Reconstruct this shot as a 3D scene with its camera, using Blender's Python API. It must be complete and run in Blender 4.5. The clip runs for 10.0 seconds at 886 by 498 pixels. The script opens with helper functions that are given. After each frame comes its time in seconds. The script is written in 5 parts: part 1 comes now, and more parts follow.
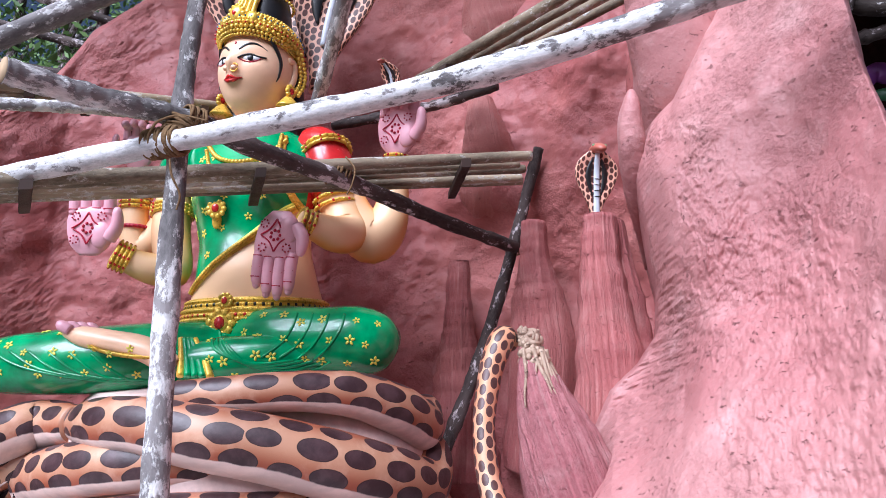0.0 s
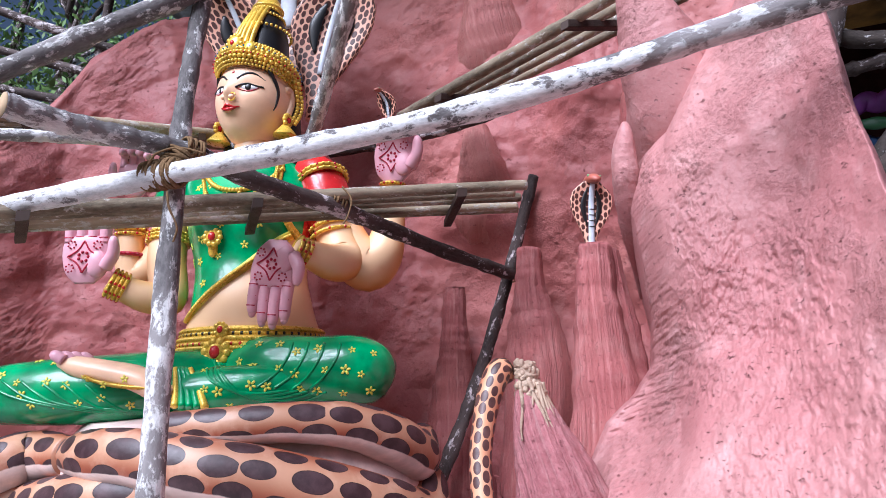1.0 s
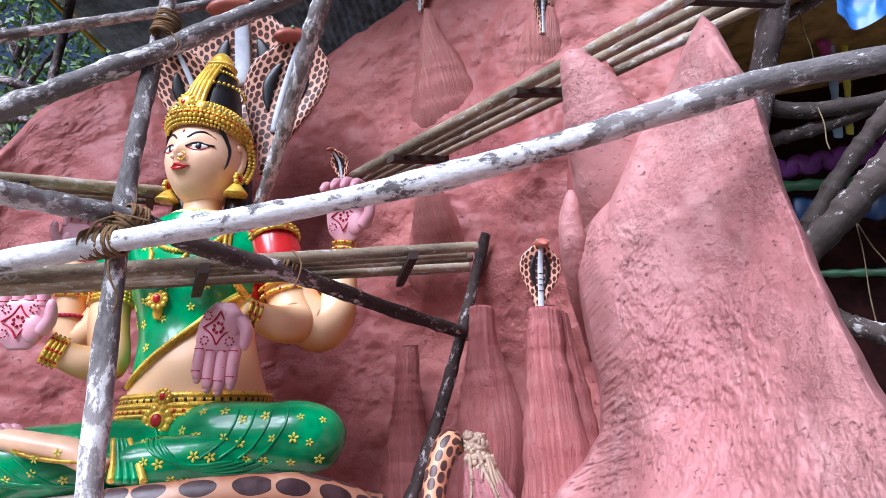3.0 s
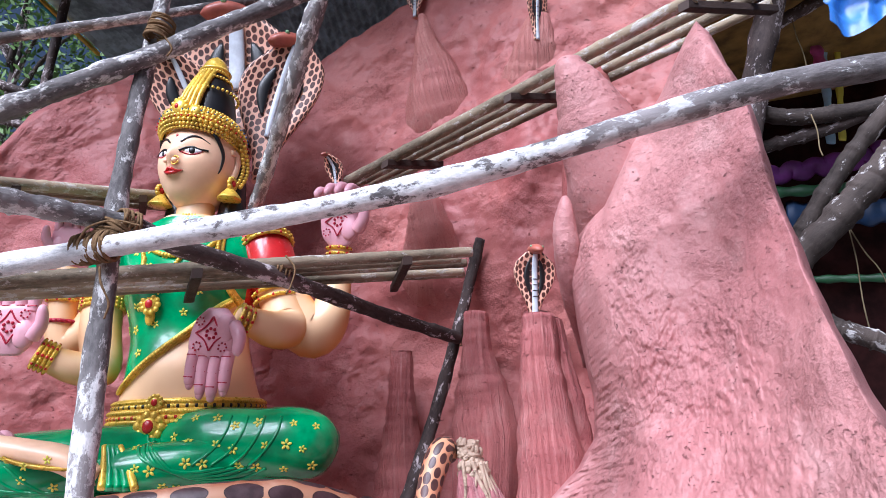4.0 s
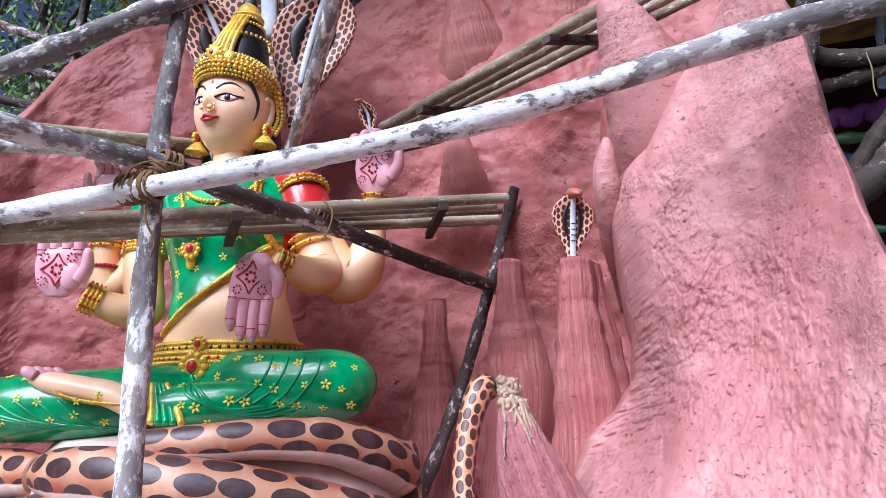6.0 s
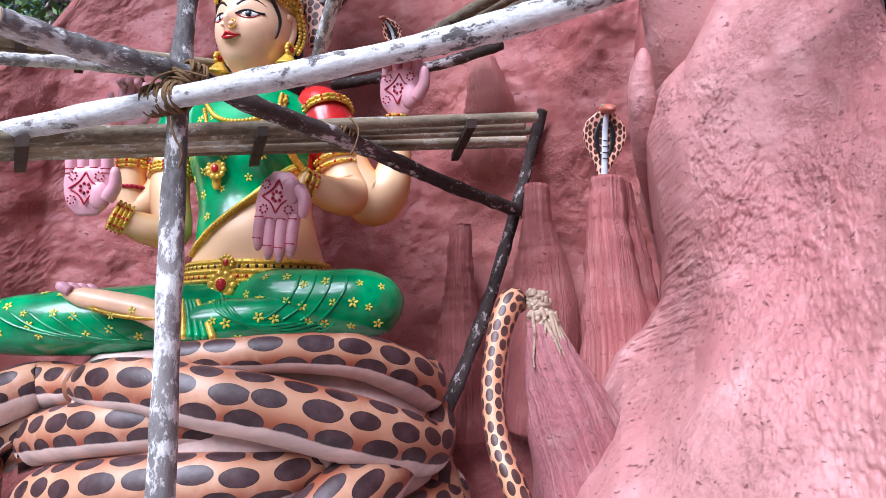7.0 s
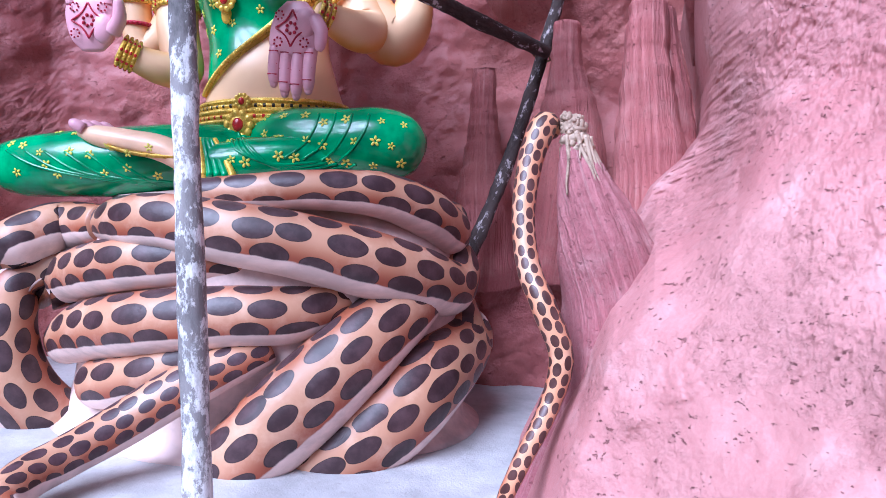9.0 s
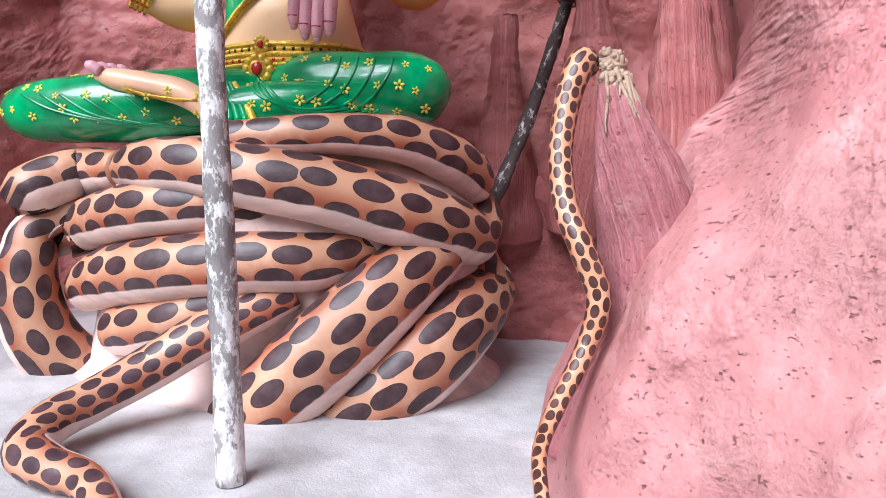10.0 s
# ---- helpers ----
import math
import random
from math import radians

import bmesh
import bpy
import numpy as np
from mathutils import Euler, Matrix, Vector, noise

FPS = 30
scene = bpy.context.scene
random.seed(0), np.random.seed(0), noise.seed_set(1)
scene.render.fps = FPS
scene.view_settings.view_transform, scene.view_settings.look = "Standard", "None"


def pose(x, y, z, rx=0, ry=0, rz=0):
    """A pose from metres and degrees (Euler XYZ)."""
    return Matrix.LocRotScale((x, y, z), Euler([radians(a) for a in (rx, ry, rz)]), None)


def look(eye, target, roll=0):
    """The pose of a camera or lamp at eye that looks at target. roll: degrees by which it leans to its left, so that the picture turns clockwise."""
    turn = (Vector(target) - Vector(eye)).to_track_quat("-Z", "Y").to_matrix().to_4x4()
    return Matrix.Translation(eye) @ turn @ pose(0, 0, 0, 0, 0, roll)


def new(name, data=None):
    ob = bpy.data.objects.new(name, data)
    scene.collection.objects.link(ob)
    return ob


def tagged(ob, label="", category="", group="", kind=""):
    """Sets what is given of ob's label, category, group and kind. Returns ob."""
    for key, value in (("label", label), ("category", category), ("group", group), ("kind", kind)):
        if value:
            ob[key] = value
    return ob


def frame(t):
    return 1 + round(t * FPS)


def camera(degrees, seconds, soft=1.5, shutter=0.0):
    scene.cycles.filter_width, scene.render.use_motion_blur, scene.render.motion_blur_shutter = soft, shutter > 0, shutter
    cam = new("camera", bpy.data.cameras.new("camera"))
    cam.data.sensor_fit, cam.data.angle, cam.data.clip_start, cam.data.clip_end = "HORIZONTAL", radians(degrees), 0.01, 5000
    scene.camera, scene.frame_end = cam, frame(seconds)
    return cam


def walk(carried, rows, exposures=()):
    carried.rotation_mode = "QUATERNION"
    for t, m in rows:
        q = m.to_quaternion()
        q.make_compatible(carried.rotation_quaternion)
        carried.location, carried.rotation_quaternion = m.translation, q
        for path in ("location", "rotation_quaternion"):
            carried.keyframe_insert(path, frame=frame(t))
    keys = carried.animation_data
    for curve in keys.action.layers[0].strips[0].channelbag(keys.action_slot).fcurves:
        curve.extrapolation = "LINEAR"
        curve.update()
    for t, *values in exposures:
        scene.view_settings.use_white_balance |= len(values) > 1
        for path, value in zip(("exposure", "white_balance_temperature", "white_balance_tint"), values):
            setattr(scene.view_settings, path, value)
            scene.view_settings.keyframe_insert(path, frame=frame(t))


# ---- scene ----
cam = camera(69.4, 10.0, soft=0.5)
PATH = [
    (0, (0.074, -0.165, 1.436), (0.014, 1.799, 1.809), 2.0),
    (0.5, (0.063, -0.178, 1.45), (0.005, 1.782, 1.846), 2.2),
    (1, (0.069, -0.187, 1.482), (0.022, 1.765, 1.917), 1.9),
    (1.5, (0.077, -0.196, 1.522), (0.073, 1.744, 2.01), 1.6),
    (2, (0.087, -0.209, 1.558), (0.11, 1.72, 2.084), 1.0),
    (2.5, (0.097, -0.223, 1.58), (0.158, 1.698, 2.133), 0.9),
    (4, (0.107, -0.215, 1.6), (0.203, 1.697, 2.179), 0.8),
    (4.5, (0.108, -0.217, 1.6), (0.22, 1.691, 2.191), 0.9),
    (5, (0.096, -0.204, 1.581), (0.178, 1.715, 2.137), 1.2),
    (5.5, (0.079, -0.203, 1.562), (0.126, 1.728, 2.08), 1.3),
    (5.7, (0.068, -0.198, 1.545), (0.1, 1.74, 2.039), 1.4),
    (6.8, (0.024, -0.138, 1.453), (0.005, 1.837, 1.77), 2.1),
    (7, (0.014, -0.128, 1.421), (-0.022, 1.854, 1.69), 2.2),
    (7.5, (0.0, -0.095, 1.366), (-0.051, 1.898, 1.533), 2.5),
    (8, (-0.009, -0.067, 1.317), (-0.059, 1.931, 1.393), 2.9),
    (8.5, (-0.02, -0.039, 1.272), (-0.064, 1.96, 1.269), 2.7),
    (9, (-0.034, -0.018, 1.227), (-0.1, 1.978, 1.113), 2.4),
    (9.5, (-0.061, 0.008, 1.171), (-0.125, 1.998, 0.976), 2.8),
    (10, (-0.138, 0.025, 1.13), (-0.211, 2.012, 0.908), 2.7),
]
EXPOSURES = [(0, 0.28, 5400, 16), (5.5, 0.30, 5400, 16), (7.5, 0.22, 5400, 16), (8.0, 0.26, 5050, 18), (9.0, 0.32, 4800, 20), (9.5, 0.35, 5200, 15), (10, 0.31, 5700, 12)]
walk(cam, [(t, look(eye, target, roll)) for t, eye, target, roll in PATH], EXPOSURES)

# ---- light ----
world = bpy.data.worlds.new("world")
scene.world = world
world.use_nodes = True
wn = world.node_tree.nodes
sky = wn.new("ShaderNodeTexSky")
sky.sky_type, sky.sun_disc = "NISHITA", False
sky.sun_elevation, sky.sun_rotation = radians(45), radians(216)
sky.dust_density, sky.air_density = 4.0, 1.0
wn["Background"].inputs["Strength"].default_value = 0.036
world.node_tree.links.new(sky.outputs["Color"], wn["Background"].inputs["Color"])
sun = new("sun", bpy.data.lights.new("sun", "SUN"))
sun.data.energy, sun.data.angle, sun.data.color = 5.7, radians(42), (1.0, 0.985, 0.97)
sun.matrix_world = look((-4.6, -4.2, 8.6), (0, 2.0, 1.0))


# ---- materials ----
class Nodes:
    """Short hand for building a node material."""

    def __init__(self, name):
        self.mat = bpy.data.materials.new(name)
        self.mat.use_nodes = True
        self.tree = self.mat.node_tree
        self.bsdf = self.tree.nodes["Principled BSDF"]

    def put(self, value, socket):
        if isinstance(value, bpy.types.NodeSocket):
            self.tree.links.new(value, socket)
        elif isinstance(value, (tuple, list)) and socket.type == "RGBA":
            socket.default_value = (*value[:3], 1)
        else:
            socket.default_value = value

    def math(self, op, a, b=0.0, c=0.0, clamp=False):
        n = self.tree.nodes.new("ShaderNodeMath")
        n.operation, n.use_clamp = op, clamp
        for v, s in zip((a, b, c), n.inputs):
            self.put(v, s)
        return n.outputs[0]

    def coord(self, kind="Object", scale=(1, 1, 1)):
        n = self.tree.nodes.new("ShaderNodeTexCoord")
        m = self.tree.nodes.new("ShaderNodeMapping")
        m.inputs["Scale"].default_value = scale
        self.put(n.outputs[kind], m.inputs["Vector"])
        return m.outputs[0]

    def noise(self, scale, detail=6.0, rough=0.6, vec=None, warp=0.0):
        n = self.tree.nodes.new("ShaderNodeTexNoise")
        n.inputs["Scale"].default_value, n.inputs["Detail"].default_value = scale, detail
        n.inputs["Roughness"].default_value, n.inputs["Distortion"].default_value = rough, warp
        self.put(vec if vec is not None else self.coord(), n.inputs["Vector"])
        return n.outputs["Fac"]

    def ramp(self, fac, lo, hi):
        n = self.tree.nodes.new("ShaderNodeMapRange")
        n.interpolation_type = "SMOOTHSTEP"
        self.put(fac, n.inputs[0])
        self.put(lo, n.inputs[1])
        self.put(hi, n.inputs[2])
        return n.outputs[0]

    def mix(self, fac, a, b, mode="MIX"):
        n = self.tree.nodes.new("ShaderNodeMix")
        n.data_type, n.blend_type = "RGBA", mode
        self.put(fac, n.inputs[0])
        self.put(a, n.inputs[6])
        self.put(b, n.inputs[7])
        return n.outputs[2]

    def uv(self, layer):
        n = self.tree.nodes.new("ShaderNodeUVMap")
        n.uv_map = layer
        s = self.tree.nodes.new("ShaderNodeSeparateXYZ")
        self.put(n.outputs[0], s.inputs[0])
        return s.outputs[0], s.outputs[1]

    def done(self, color, rough=0.6, bump=None, strength=0.3, distance=0.01, metal=0.0, spec=0.5, coat=0.0):
        self.put(color, self.bsdf.inputs["Base Color"])
        self.put(rough, self.bsdf.inputs["Roughness"])
        self.put(metal, self.bsdf.inputs["Metallic"])
        self.put(spec, self.bsdf.inputs["Specular IOR Level"])
        self.put(coat, self.bsdf.inputs["Coat Weight"])
        if bump is not None:
            b = self.tree.nodes.new("ShaderNodeBump")
            b.inputs["Strength"].default_value, b.inputs["Distance"].default_value = strength, distance
            self.put(bump, b.inputs["Height"])
            self.put(b.outputs[0], self.bsdf.inputs["Normal"])
        return self.mat


def rock_paint(name, light, dark, pale=(0.80, 0.56, 0.52), streak=False):
    """Painted cement: trowelled smooth, torn and crusty in patches, with pits, creases and rubbed paint."""
    n = Nodes(name)
    big, mid, fine = n.noise(0.9, 4), n.noise(5, 5, 0.6), n.noise(85, 6, 0.75)
    hollow_shade = (dark[0] * 0.55, dark[1] * 0.42, dark[2] * 0.42)
    col = n.mix(n.ramp(big, 0.34, 0.68), dark, light)
    col = n.mix(n.math("MULTIPLY", n.ramp(mid, 0.50, 0.8), 0.28), col, pale)
    col = n.mix(n.math("MULTIPLY", n.ramp(fine, 0.35, 0.75), 0.10), col, pale)
    chip = n.ramp(n.noise(60, 7, 0.7, warp=0.6), 0.72, 0.75)
    col = n.mix(n.math("MULTIPLY", chip, 0.5), col, (0.84, 0.70, 0.66))
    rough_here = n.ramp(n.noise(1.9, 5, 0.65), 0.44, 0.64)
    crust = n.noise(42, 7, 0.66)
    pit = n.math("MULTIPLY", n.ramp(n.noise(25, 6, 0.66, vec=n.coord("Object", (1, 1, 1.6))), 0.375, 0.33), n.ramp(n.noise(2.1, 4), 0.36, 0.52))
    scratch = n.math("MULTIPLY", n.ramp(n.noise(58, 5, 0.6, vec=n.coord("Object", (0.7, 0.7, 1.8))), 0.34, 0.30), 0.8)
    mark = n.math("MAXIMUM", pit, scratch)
    # shade in pits, scratches and crust hollows is put into the colour
    col = n.mix(n.math("MULTIPLY", mark, 0.55), col, hollow_shade)
    col = n.mix(n.math("MULTIPLY", n.math("MULTIPLY", rough_here, n.ramp(crust, 0.55, 0.38)), 0.30), col, hollow_shade)
    high = n.math("ADD", n.math("MULTIPLY", n.noise(8, 4, 0.5), 0.7), n.math("MULTIPLY", fine, 0.09))
    high = n.math("ADD", high, n.math("MULTIPLY", crust, n.math("MULTIPLY_ADD", rough_here, 1.25, 0.18)))
    high = n.math("SUBTRACT", high, n.math("MULTIPLY", mark, 0.8))
    if streak:
        u, v = n.uv("uv")
        c = n.tree.nodes.new("ShaderNodeCombineXYZ")
        n.put(n.math("MULTIPLY", u, 1.9), c.inputs[0])
        n.put(n.math("MULTIPLY", v, 44.0), c.inputs[1])
        ridges = n.noise(1.0, 7, 0.68, vec=c.outputs[0], warp=0.8)
        high = n.math("ADD", n.math("MULTIPLY", ridges, 1.7), n.math("MULTIPLY", high, 0.55))
        col = n.mix(n.math("MULTIPLY", n.ramp(ridges, 0.52, 0.80), 0.38), col, pale)
        # grooves between the ridges get the same painted shade
        col = n.mix(n.math("MULTIPLY", n.ramp(ridges, 0.40, 0.26), 0.45), col, hollow_shade)
    return n.done(col, n.math("MULTIPLY_ADD", mid, 0.25, 0.42), high, 1.0, 0.012, spec=0.4)


def painted(name, color, rough=0.35, var=0.12, spec=0.5, coat=0.0, metal=0.0, bump=0.12):
    n = Nodes(name)
    a, b = n.noise(5, 5), n.noise(45, 5)
    lo = tuple(v * (1 - 2 * var) for v in color)
    hi = tuple(min(1, v * (1 + var)) for v in color)
    col = n.mix(n.ramp(a, 0.3, 0.7), lo, hi)
    return n.done(col, n.math("MULTIPLY_ADD", b, 0.15, rough - 0.07), n.math("ADD", a, n.math("MULTIPLY", b, 0.3)),
                  bump, 0.01, metal, spec, coat)


def snake_skin(name, a, b, base, side, spot, belly, belly_from=0.9, belly_to=2.6, belly_sign=1.0):
    """Painted spots in staggered rows; the sides run into a darker orange, and a pale belly band follows one flank."""
    n = Nodes(name)
    u, v = n.uv("uv")
    ang, _ = n.uv("profile")
    vr = n.math("DIVIDE", v, b)
    row = n.math("FLOOR", vr)
    ur = n.math("ADD", n.math("DIVIDE", u, a), n.math("MULTIPLY", n.math("FLOORED_MODULO", row, 2.0), 0.5))
    cell = n.math("FLOOR", ur)
    c = n.tree.nodes.new("ShaderNodeCombineXYZ")
    n.put(cell, c.inputs[0])
    n.put(row, c.inputs[1])
    w = n.tree.nodes.new("ShaderNodeTexWhiteNoise")
    w.noise_dimensions = "2D"
    n.put(c.outputs[0], w.inputs["Vector"])
    s = n.tree.nodes.new("ShaderNodeSeparateColor")
    n.put(w.outputs["Color"], s.inputs[0])
    wob = n.math("MULTIPLY_ADD", n.noise(9, 3), 0.12, -0.06)
    fx = n.math("ADD", n.math("SUBTRACT", n.math("FRACT", ur), 0.5), n.math("MULTIPLY_ADD", s.outputs[0], 0.22, -0.11))
    fy = n.math("ADD", n.math("SUBTRACT", n.math("FRACT", vr), 0.5), n.math("MULTIPLY_ADD", s.outputs[1], 0.22, -0.11))
    fy = n.math("ADD", fy, wob)
    d = n.math("SQRT", n.math("ADD", n.math("MULTIPLY", fx, fx), n.math("MULTIPLY", fy, fy)))
    size = n.math("MULTIPLY_ADD", s.outputs[2], 0.07, 0.375)
    inside = n.ramp(n.math("SUBTRACT", size, d), -0.012, 0.012)
    rim = n.ramp(n.math("SUBTRACT", size, d), 0.035, 0.015)
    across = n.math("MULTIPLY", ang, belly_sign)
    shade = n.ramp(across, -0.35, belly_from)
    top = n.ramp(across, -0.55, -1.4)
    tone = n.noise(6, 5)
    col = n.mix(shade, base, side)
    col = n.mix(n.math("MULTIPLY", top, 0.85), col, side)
    col = n.mix(n.math("MULTIPLY", n.ramp(tone, 0.45, 0.75), 0.3), col, (0.86, 0.62, 0.45))
    spotcol = n.mix(n.ramp(n.noise(10, 5), 0.35, 0.7), spot, tuple(v * 1.9 + 0.012 for v in spot))
    spotcol = n.mix(n.math("MULTIPLY", rim, 0.8), spotcol, tuple(v * 0.35 for v in spot))
    col = n.mix(inside, col, spotcol)
    pale = n.mix(n.ramp(n.noise(7, 6, vec=n.coord("Object", (0.4, 1, 1))), 0.35, 0.65), tuple(v * 0.72 for v in belly), belly)
    edge = n.math("ADD", across, n.math("MULTIPLY_ADD", n.noise(5, 3), 0.25, -0.12))
    col = n.mix(n.ramp(edge, belly_from, belly_from + 0.07), col, pale)
    col = n.mix(n.ramp(edge, belly_to, belly_to + 0.1), col, side)
    return n.done(col, n.math("MULTIPLY_ADD", n.noise(30, 4), 0.20, 0.33), n.math("ADD", n.noise(9, 5), n.math("MULTIPLY", n.noise(70, 4), 0.2)), 0.16, 0.02, spec=0.5)


def bark(name, dark, lime, amount, fade=None):
    """Grey-brown bark with torn patches of white lime paint."""
    n = Nodes(name)
    u, v = n.uv("uv")
    c = n.tree.nodes.new("ShaderNodeCombineXYZ")
    n.put(n.math("MULTIPLY", u, 7.0), c.inputs[0])
    n.put(n.math("MULTIPLY", v, 17.0), c.inputs[1])
    oi = n.tree.nodes.new("ShaderNodeObjectInfo")
    n.put(n.math("MULTIPLY", oi.outputs["Random"], 40.0), c.inputs[2])
    grain = n.noise(3.0, 8, 0.7, vec=c.outputs[0])
    c2 = n.tree.nodes.new("ShaderNodeCombineXYZ")
    n.put(n.math("MULTIPLY", u, 6.5), c2.inputs[0])
    n.put(n.math("MULTIPLY", v, 11.0), c2.inputs[1])
    n.put(n.math("MULTIPLY", oi.outputs["Random"], 70.0), c2.inputs[2])
    patch = n.noise(1.6, 10, 0.74, vec=c2.outputs[0], warp=0.15)
    tone = n.noise(0.16, 3, vec=c.outputs[0])
    col = n.mix(n.ramp(grain, 0.3, 0.7), tuple(v * 0.4 for v in dark), dark)
    col = n.mix(n.ramp(tone, 0.4, 0.65), col, tuple(v * 1.7 for v in dark))
    if fade:
        patch = n.math("SUBTRACT", patch, n.math("MULTIPLY", n.ramp(u, *fade), 0.13))
    white = n.ramp(n.math("ADD", patch, n.math("MULTIPLY_ADD", tone, 0.5, -0.25)), 1.0 - amount - 0.035, 1.0 - amount + 0.04)
    col = n.mix(white, col, n.mix(n.ramp(grain, 0.35, 0.6), tuple(v * 0.7 for v in lime), lime))
    bump = n.math("ADD", grain, n.math("MULTIPLY", white, 0.35))
    return n.done(col, 0.75, bump, 0.6, 0.012, spec=0.25)


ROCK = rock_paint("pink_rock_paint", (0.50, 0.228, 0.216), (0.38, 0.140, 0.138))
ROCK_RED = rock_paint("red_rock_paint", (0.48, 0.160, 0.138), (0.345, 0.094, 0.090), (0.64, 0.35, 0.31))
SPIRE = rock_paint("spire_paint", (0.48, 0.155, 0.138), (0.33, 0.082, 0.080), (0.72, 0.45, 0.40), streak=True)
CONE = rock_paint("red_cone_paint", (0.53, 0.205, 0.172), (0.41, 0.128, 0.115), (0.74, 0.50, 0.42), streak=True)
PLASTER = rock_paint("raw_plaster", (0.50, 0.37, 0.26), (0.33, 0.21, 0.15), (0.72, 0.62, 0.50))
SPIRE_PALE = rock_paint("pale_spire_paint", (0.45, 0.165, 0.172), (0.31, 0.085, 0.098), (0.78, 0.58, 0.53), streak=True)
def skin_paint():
    """Pale skin paint with shading airbrushed in, golden orange towards the sides of each limb."""
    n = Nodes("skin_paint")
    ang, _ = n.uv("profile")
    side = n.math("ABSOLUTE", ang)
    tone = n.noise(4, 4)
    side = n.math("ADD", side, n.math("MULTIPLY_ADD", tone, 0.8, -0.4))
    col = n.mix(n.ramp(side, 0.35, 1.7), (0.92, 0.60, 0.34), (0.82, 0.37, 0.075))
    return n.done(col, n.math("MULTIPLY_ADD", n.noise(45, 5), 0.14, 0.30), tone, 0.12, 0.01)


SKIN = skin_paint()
FACE = painted("face_paint", (0.92, 0.58, 0.37), 0.32, 0.05)
PALM = painted("palm_paint", (0.78, 0.40, 0.46), 0.4, 0.06)
GREEN = painted("green_cloth_paint", (0.006, 0.31, 0.105), 0.22, 0.22, coat=0.3, bump=0.2)
GOLD = painted("gold_paint", (0.86, 0.55, 0.07), 0.28, 0.2, metal=0.3, bump=0.5)
YELLOW = painted("yellow_paint", (0.75, 0.68, 0.08), 0.4, 0.1)
RED = painted("red_paint", (0.60, 0.02, 0.02), 0.25, 0.15, coat=0.3)
HENNA = painted("henna_line_paint", (0.45, 0.01, 0.04), 0.4, 0.1)
BLACK = painted("black_paint", (0.012, 0.011, 0.012), 0.35, 0.1)
WHITE = painted("white_paint", (0.80, 0.79, 0.80), 0.35, 0.06)
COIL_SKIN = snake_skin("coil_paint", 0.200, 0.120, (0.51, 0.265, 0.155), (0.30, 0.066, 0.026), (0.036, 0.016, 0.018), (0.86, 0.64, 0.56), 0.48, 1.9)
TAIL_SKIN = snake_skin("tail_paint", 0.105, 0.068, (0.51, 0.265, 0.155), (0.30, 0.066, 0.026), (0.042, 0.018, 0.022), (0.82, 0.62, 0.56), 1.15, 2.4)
SMALL_SKIN = snake_skin("thin_snake_paint", 0.054, 0.036, (0.62, 0.31, 0.17), (0.40, 0.12, 0.06), (0.05, 0.018, 0.015), (0.72, 0.45, 0.36), 2.0, 3.2)
HOOD_SKIN = snake_skin("hood_paint", 0.064, 0.046, (0.80, 0.44, 0.31), (0.66, 0.27, 0.18), (0.055, 0.014, 0.010), (0.72, 0.45, 0.36), 3.5, 4.0)
HOOD_FINE = snake_skin("small_hood_paint", 0.036, 0.027, (0.80, 0.44, 0.31), (0.66, 0.27, 0.18), (0.055, 0.014, 0.010), (0.72, 0.45, 0.36), 3.5, 4.0)
SCALE = painted("snake_head_paint", (0.46, 0.13, 0.09), 0.4, 0.2)
BARK = bark("limed_bark", (0.19, 0.172, 0.168), (0.80, 0.78, 0.76), 0.465)
BARK_WHITE = bark("heavily_limed_bark", (0.19, 0.17, 0.168), (0.80, 0.79, 0.79), 0.58, (5.55, 6.4))
BARK_DARK = bark("dark_bark", (0.075, 0.055, 0.050), (0.70, 0.62, 0.62), 0.43)
# Dark brown bark, darkened further to stand for shade beyond the outcrop.
BARK_SHADED = bark("shaded_dark_bark", (0.055, 0.042, 0.036), (0.72, 0.68, 0.66), 0.38)
BAMBOO = bark("weathered_bamboo", (0.24, 0.19, 0.13), (0.62, 0.58, 0.52), 0.42)
BATTEN = bark("dark_batten", (0.055, 0.035, 0.028), (0.6, 0.55, 0.5), 0.30)


def rope_mat():
    n = Nodes("coir_rope")
    g = n.noise(90, 5)
    return n.done(n.mix(g, (0.07, 0.035, 0.015), (0.36, 0.23, 0.12)), 0.9, g, 0.9, 0.01, spec=0.1)


def floor_mat():
    n = Nodes("worn_floor_paint")
    a, b = n.noise(2.2, 7, 0.65), n.noise(14, 7, 0.7)
    col = n.mix(n.ramp(a, 0.35, 0.65), (0.36, 0.345, 0.34), (0.53, 0.515, 0.515))
    col = n.mix(n.math("MULTIPLY", n.ramp(b, 0.55, 0.7), 0.4), col, (0.27, 0.24, 0.22))
    col = n.mix(n.math("MULTIPLY", n.ramp(n.noise(26, 8, 0.8), 0.66, 0.7), 0.5), col, (0.30, 0.20, 0.17))
    return n.done(col, 0.6, n.math("ADD", b, n.noise(70, 4)), 0.3, 0.012)


ROPE, FLOOR = rope_mat(), floor_mat()
ROOF = painted("weathered_sheet_metal", (0.34, 0.40, 0.48), 0.45, 0.3, metal=0.2)


